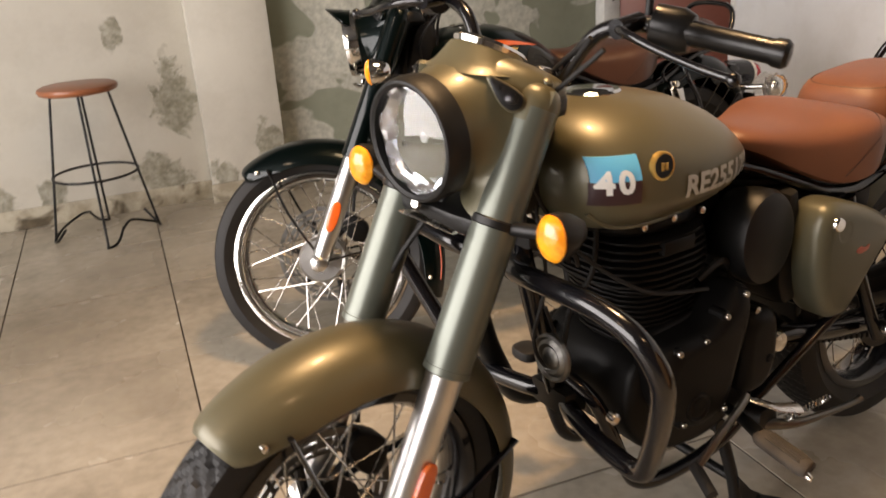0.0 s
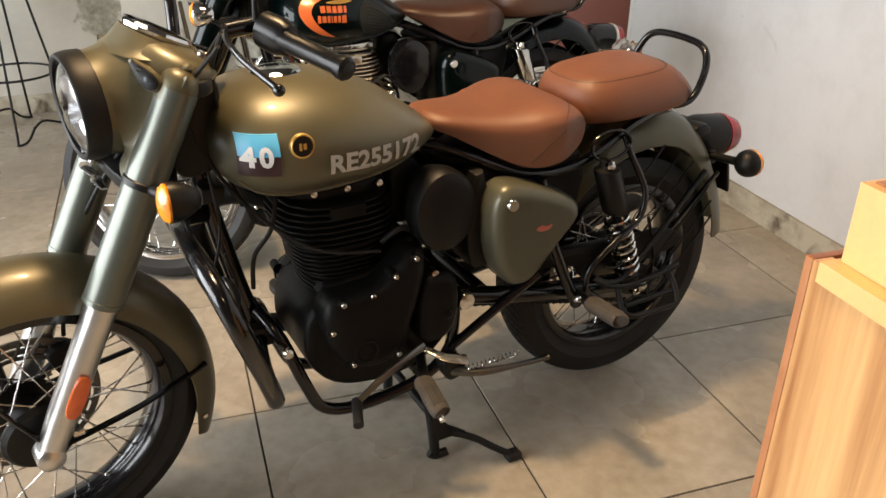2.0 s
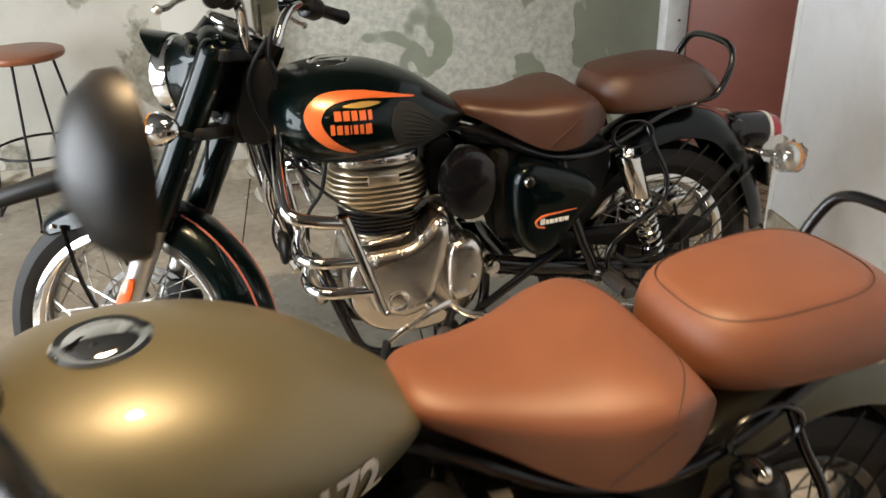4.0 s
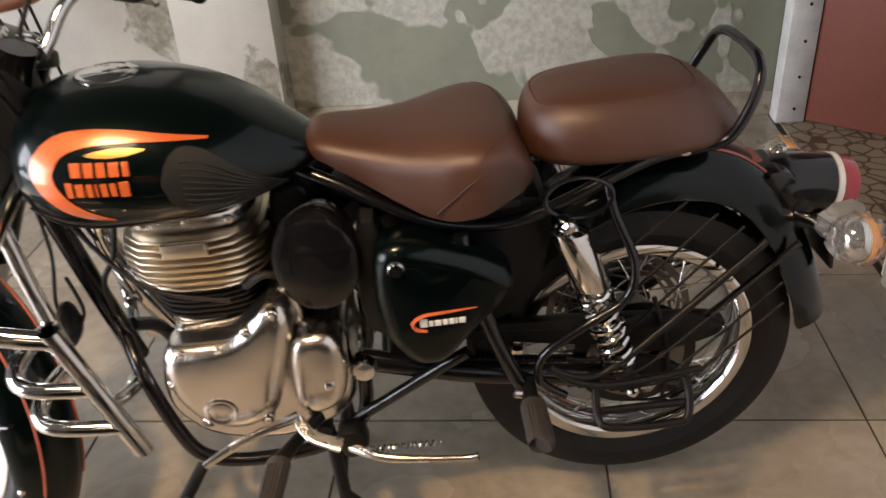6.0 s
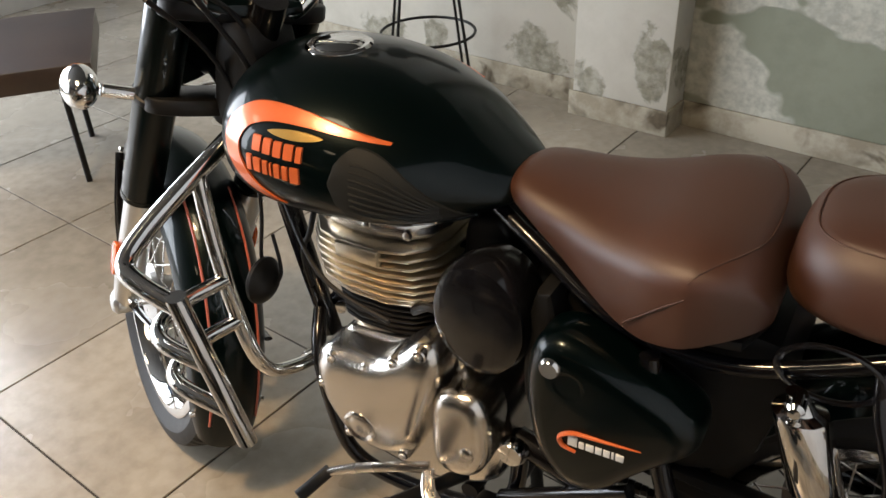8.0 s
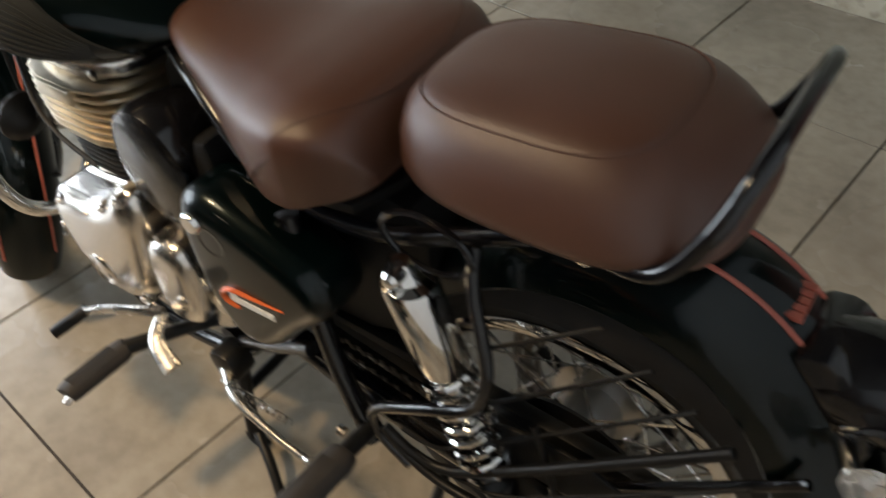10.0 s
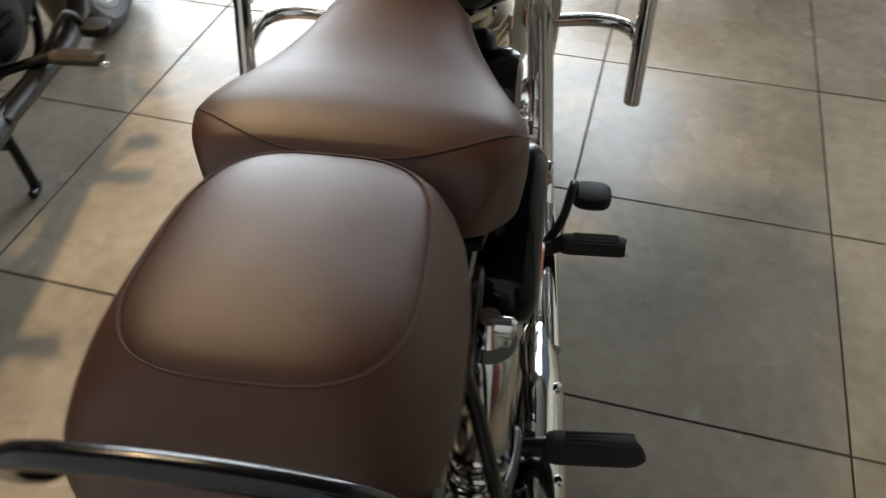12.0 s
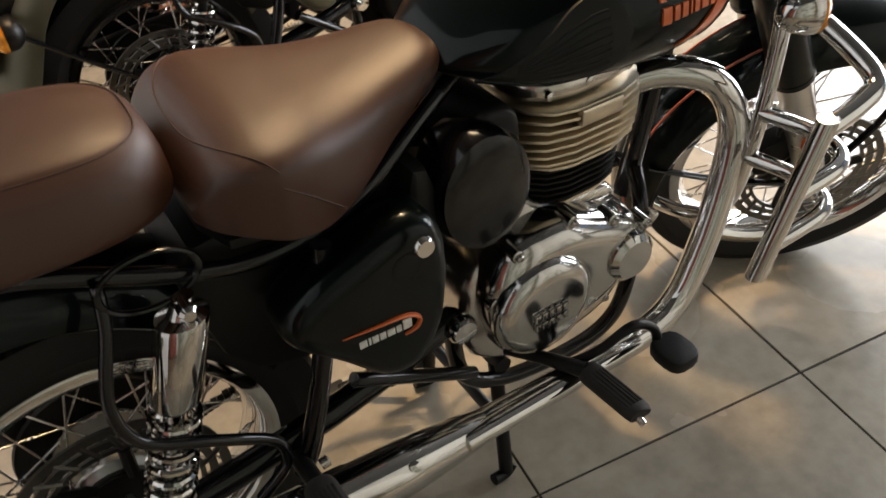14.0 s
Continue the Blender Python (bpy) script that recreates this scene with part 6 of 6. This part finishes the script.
            part("mirror_shell", Mesh().lathe([(0.03, 0.003), (0.028, 0.02), (0.018, 0.042), (0.004, 0.054), (-0.006, 0.055)], h, (1, 0.12 * s, 0.12), 32).moved(S), satin_black, mirror)
            part("mirror_glass", Mesh().lathe([(-0.0065, 0.05), (-0.0075, 0.003)], h, (1, 0.12 * s, 0.12), 32).moved(S), chrome, mirror)
    part("fluid_reservoir", Mesh().lathe([(-0.018, 0.022), (0.02, 0.024), (0.024, 0.021), (0.025, 0.003)], (1.02, -0.19, 1.13), (0, 0, 1), 24).moved(S), R["perch"], bar, "black brake fluid reservoir")
    part("kill_switch", Mesh().box((0.955, -0.265, 1.118), (0.975, -0.25, 1.126), 0.003).moved(S), red_lens, bar, "red kill switch")

    # crash guard
    if R["style"] == "signals":
        cg = part("crash_guard", Mesh().box((1.0, -0.05, 0.73), (1.045, 0.05, 0.762), 0.008), satin_black, bike, "black tubular crash guard with two loops")
        for s in (1, -1):
            part("guard_loop", Mesh().tube([(1.04, 0.02 * s, 0.7), (1.078, 0.05 * s, 0.712), (1.1, 0.09 * s, 0.72), (1.106, 0.19 * s, 0.727), (1.106, 0.28 * s, 0.728), (1.1, 0.343 * s, 0.711), (1.089, 0.373 * s, 0.677), (1.074, 0.378 * s, 0.632), (1.042, 0.342 * s, 0.54), (1.008, 0.288 * s, 0.435), (0.998, 0.262 * s, 0.402), (0.992, 0.225 * s, 0.392), (0.985, 0.15 * s, 0.394), (0.968, 0.06 * s, 0.4), (0.955, 0.03 * s, 0.405)], 0.0175, 18, 6), gloss_black, cg)
        part("clamp", Mesh().box((0.925, -0.05, 0.385), (0.975, 0.05, 0.43), 0.006), satin_black, cg)
        part("clamp_bolt", Mesh().lathe([(0, 0.011), (0.014, 0.011), (0.018, 0.006), (0.018, 0.001)], (0.924, 0.115, 0.402), (0.2, 1, 0.1), 14), dull_chrome, cg)
    else:
        for s in (1, -1):
            set_on = Matrix.Translation((-0.012 if s > 0 else 0.036, 0, 0))
            cg = part("crash_guard", Mesh().tube([(1.02, 0.03 * s, 0.85), (1.022, 0.07 * s, 0.84), (1.038, 0.2 * s, 0.785), (1.045, 0.29 * s, 0.745), (1.035, 0.335 * s, 0.722), (0.99, 0.345 * s, 0.708), (0.93, 0.345 * s, 0.695)], 0.0145, 16, 6).moved(set_on), chrome, bike, "chrome tubular crash guard with three bars")
            part("outer_post", Mesh().lathe([(0, 0.006), (0, 0.0155), (0.25, 0.0155), (0.25, 0.006)], (0.932, 0.345 * s, 0.712), (-0.29, -0.02 * s, -0.957), 20).moved(set_on), chrome, cg)
            part("inner_post", Mesh().tube([(1.034, 0.175 * s, 0.795), (1.02, 0.185 * s, 0.7), (1.0, 0.19 * s, 0.58), (0.982, 0.185 * s, 0.48), (0.97, 0.16 * s, 0.425), (0.955, 0.11 * s, 0.405), (0.945, 0.06 * s, 0.4)], 0.013, 14, 5).moved(set_on), chrome, cg)
            for z, x in ((0.61, 0.9), (0.535, 0.878)):
                xi = 1.0 + (z - 0.58) * 0.16
                part("cross_bar", Mesh().tube([(xi, 0.19 * s, z + 0.01), (xi + 0.018, 0.26 * s, z + 0.008), (xi + 0.014, 0.315 * s, z + 0.004), (xi - 0.02, 0.343 * s, z), (x, 0.344 * s, z - 0.008)], 0.0125, 14, 6).moved(set_on), chrome, cg)
            part("guard_bolt", Mesh().lathe([(0, 0.013), (0.014, 0.013), (0.017, 0.008), (0.017, 0.002)], (0.945, 0.072 * s, 0.4), (0, s, 0), 14), dull_chrome, cg)
    return bike


GREEN = dict(style="signals", ind_x=-0.3, gear=dark_steel, steer=10.3, fork_x=1.09, rail=gloss_black, skirt=0.085, tank=army, tank_label="army green satin fuel tank", leather=leather_tan, seat_label="tan brown leatherette cushion", fender=army, fender_label="army green mudguard",
             lamp_body=satin_black, lamp_ring=red_lens, ind_stalk=satin_black, ind_body=satin_black, film=wrap, shock=satin_black, shock_label="black shock absorber", panel=panel_paint, panel_label="grey-green triangular side panel",
             airbox=satin_black, case=engine_black, engine_label="black finned single-cylinder engine", barrel=engine_black, fin=engine_black, fin_label="", cover=engine_black, right_cover=engine_black, cover_label="black engine cover", bolt=dull_chrome, horn=dark_steel,
             pipe=satin_black, pipe_label="matt black exhaust pipe", peg=peg_rubber, pedal=satin_black, fork=army_daylit, fork_label="army green fork leg with daylight grey in its colour", slider=alloy, rim=gloss_black, hub=satin_black, spoke=dull_chrome,
             casing=army, casing_label="army green headlamp casing", lamp_rim=plastic_black, rim_label="black headlamp rim", bar=gloss_black, bar_label="black handlebar", perch=gloss_black, lever=gloss_black, mirrors=True)
BLACK = dict(GREEN, style="classic", ind_x=-0.33, gear=dull_chrome, steer=-30, fork_x=1.08, tank=deep_green, tank_label="glossy black-green fuel tank with orange flash", leather=leather, seat_label="dark brown leatherette cushion", fender=deep_green,
             fender_label="glossy dark green mudguard", lamp_body=gloss_black, lamp_ring=white_metal, ind_stalk=chrome, ind_body=chrome, shock=chrome, shock_label="chrome shock absorber", panel=deep_green,
             panel_label="glossy dark green side panel", airbox=gloss_black, case=polished, engine_label="polished alloy single-cylinder engine", barrel=matt_black, fin=fin_metal_lamplit, fin_label="bright machined fin with warm lamplight in its colour", right_cover=mirror_alloy, cover=polished,
             cover_label="polished alloy engine cover", pipe=chrome, pipe_label="chrome exhaust pipe", peg=peg_dark, horn=satin_black, fork=deep_green, fork_label="glossy dark green fork leg", rim=chrome, hub=alloy, casing=deep_green,
             casing_label="glossy dark green headlamp casing", lamp_rim=chrome, rim_label="chrome headlamp rim", bar=chrome, bar_label="chrome handlebar", lever=dull_chrome, mirrors=False)

build_motorcycle(pose(0.948, -0.074, 0, 0, 0, 190.2), "army green motorcycle with tan seats on its stand", GREEN)
build_motorcycle(pose(1.23, 1.078, 0, 0, 0, 187.5), "glossy black-green motorcycle with dark brown seats and chrome guards", BLACK)

# ---- floor tiles ----
floor = solid("floor", Mesh().box((WEST - 0.2, NEAR - 0.2, -0.06), (EAST + 0.02, FAR + 0.24, -0.0025), 0.002), grout_mat, "large beige cement-look floor tiles with dark joints", "floor", "structure")
tile_mesh = Mesh().prism([(-0.2976, -0.2976), (0.2976, -0.2976), (0.2976, 0.2976), (-0.2976, 0.2976)], -0.012, 0.0, 0.0012, "xy", 1).data("tile", tile_mat)
cut_tile = Mesh().prism([(-0.1225, -0.2976), (0.1225, -0.2976), (0.1225, 0.2976), (-0.1225, 0.2976)], -0.012, 0.0, 0.0012, "xy", 1).data("tile", tile_mat)
for j in range(-8, 5):
    for i in range(-6, 3):
        part("tile", tile_mesh, None, floor, at=pose(0.6 * i + 0.3, 0.6 * j + 0.3, random.uniform(-0.0006, 0.0006), 0, 0, 90 * random.randrange(4)))
    part("tile", cut_tile, None, floor, at=pose(1.9247, 0.6 * j + 0.3, random.uniform(-0.0006, 0.0006)))
solid("passage_floor", Mesh().box((EAST + 0.022, 1.15, -0.06), (4.2, FAR + 0.06, 0.004), 0.002), old_tile, "old cream floor tiles with brown swirling pattern", "floor", "structure")
solid("pavement", Mesh().box((-14, -9, -0.06), (WEST - 0.2, 8, -0.02), 0.004), paving, "pale paving in daylight outside the shop front", "pavement", "structure")
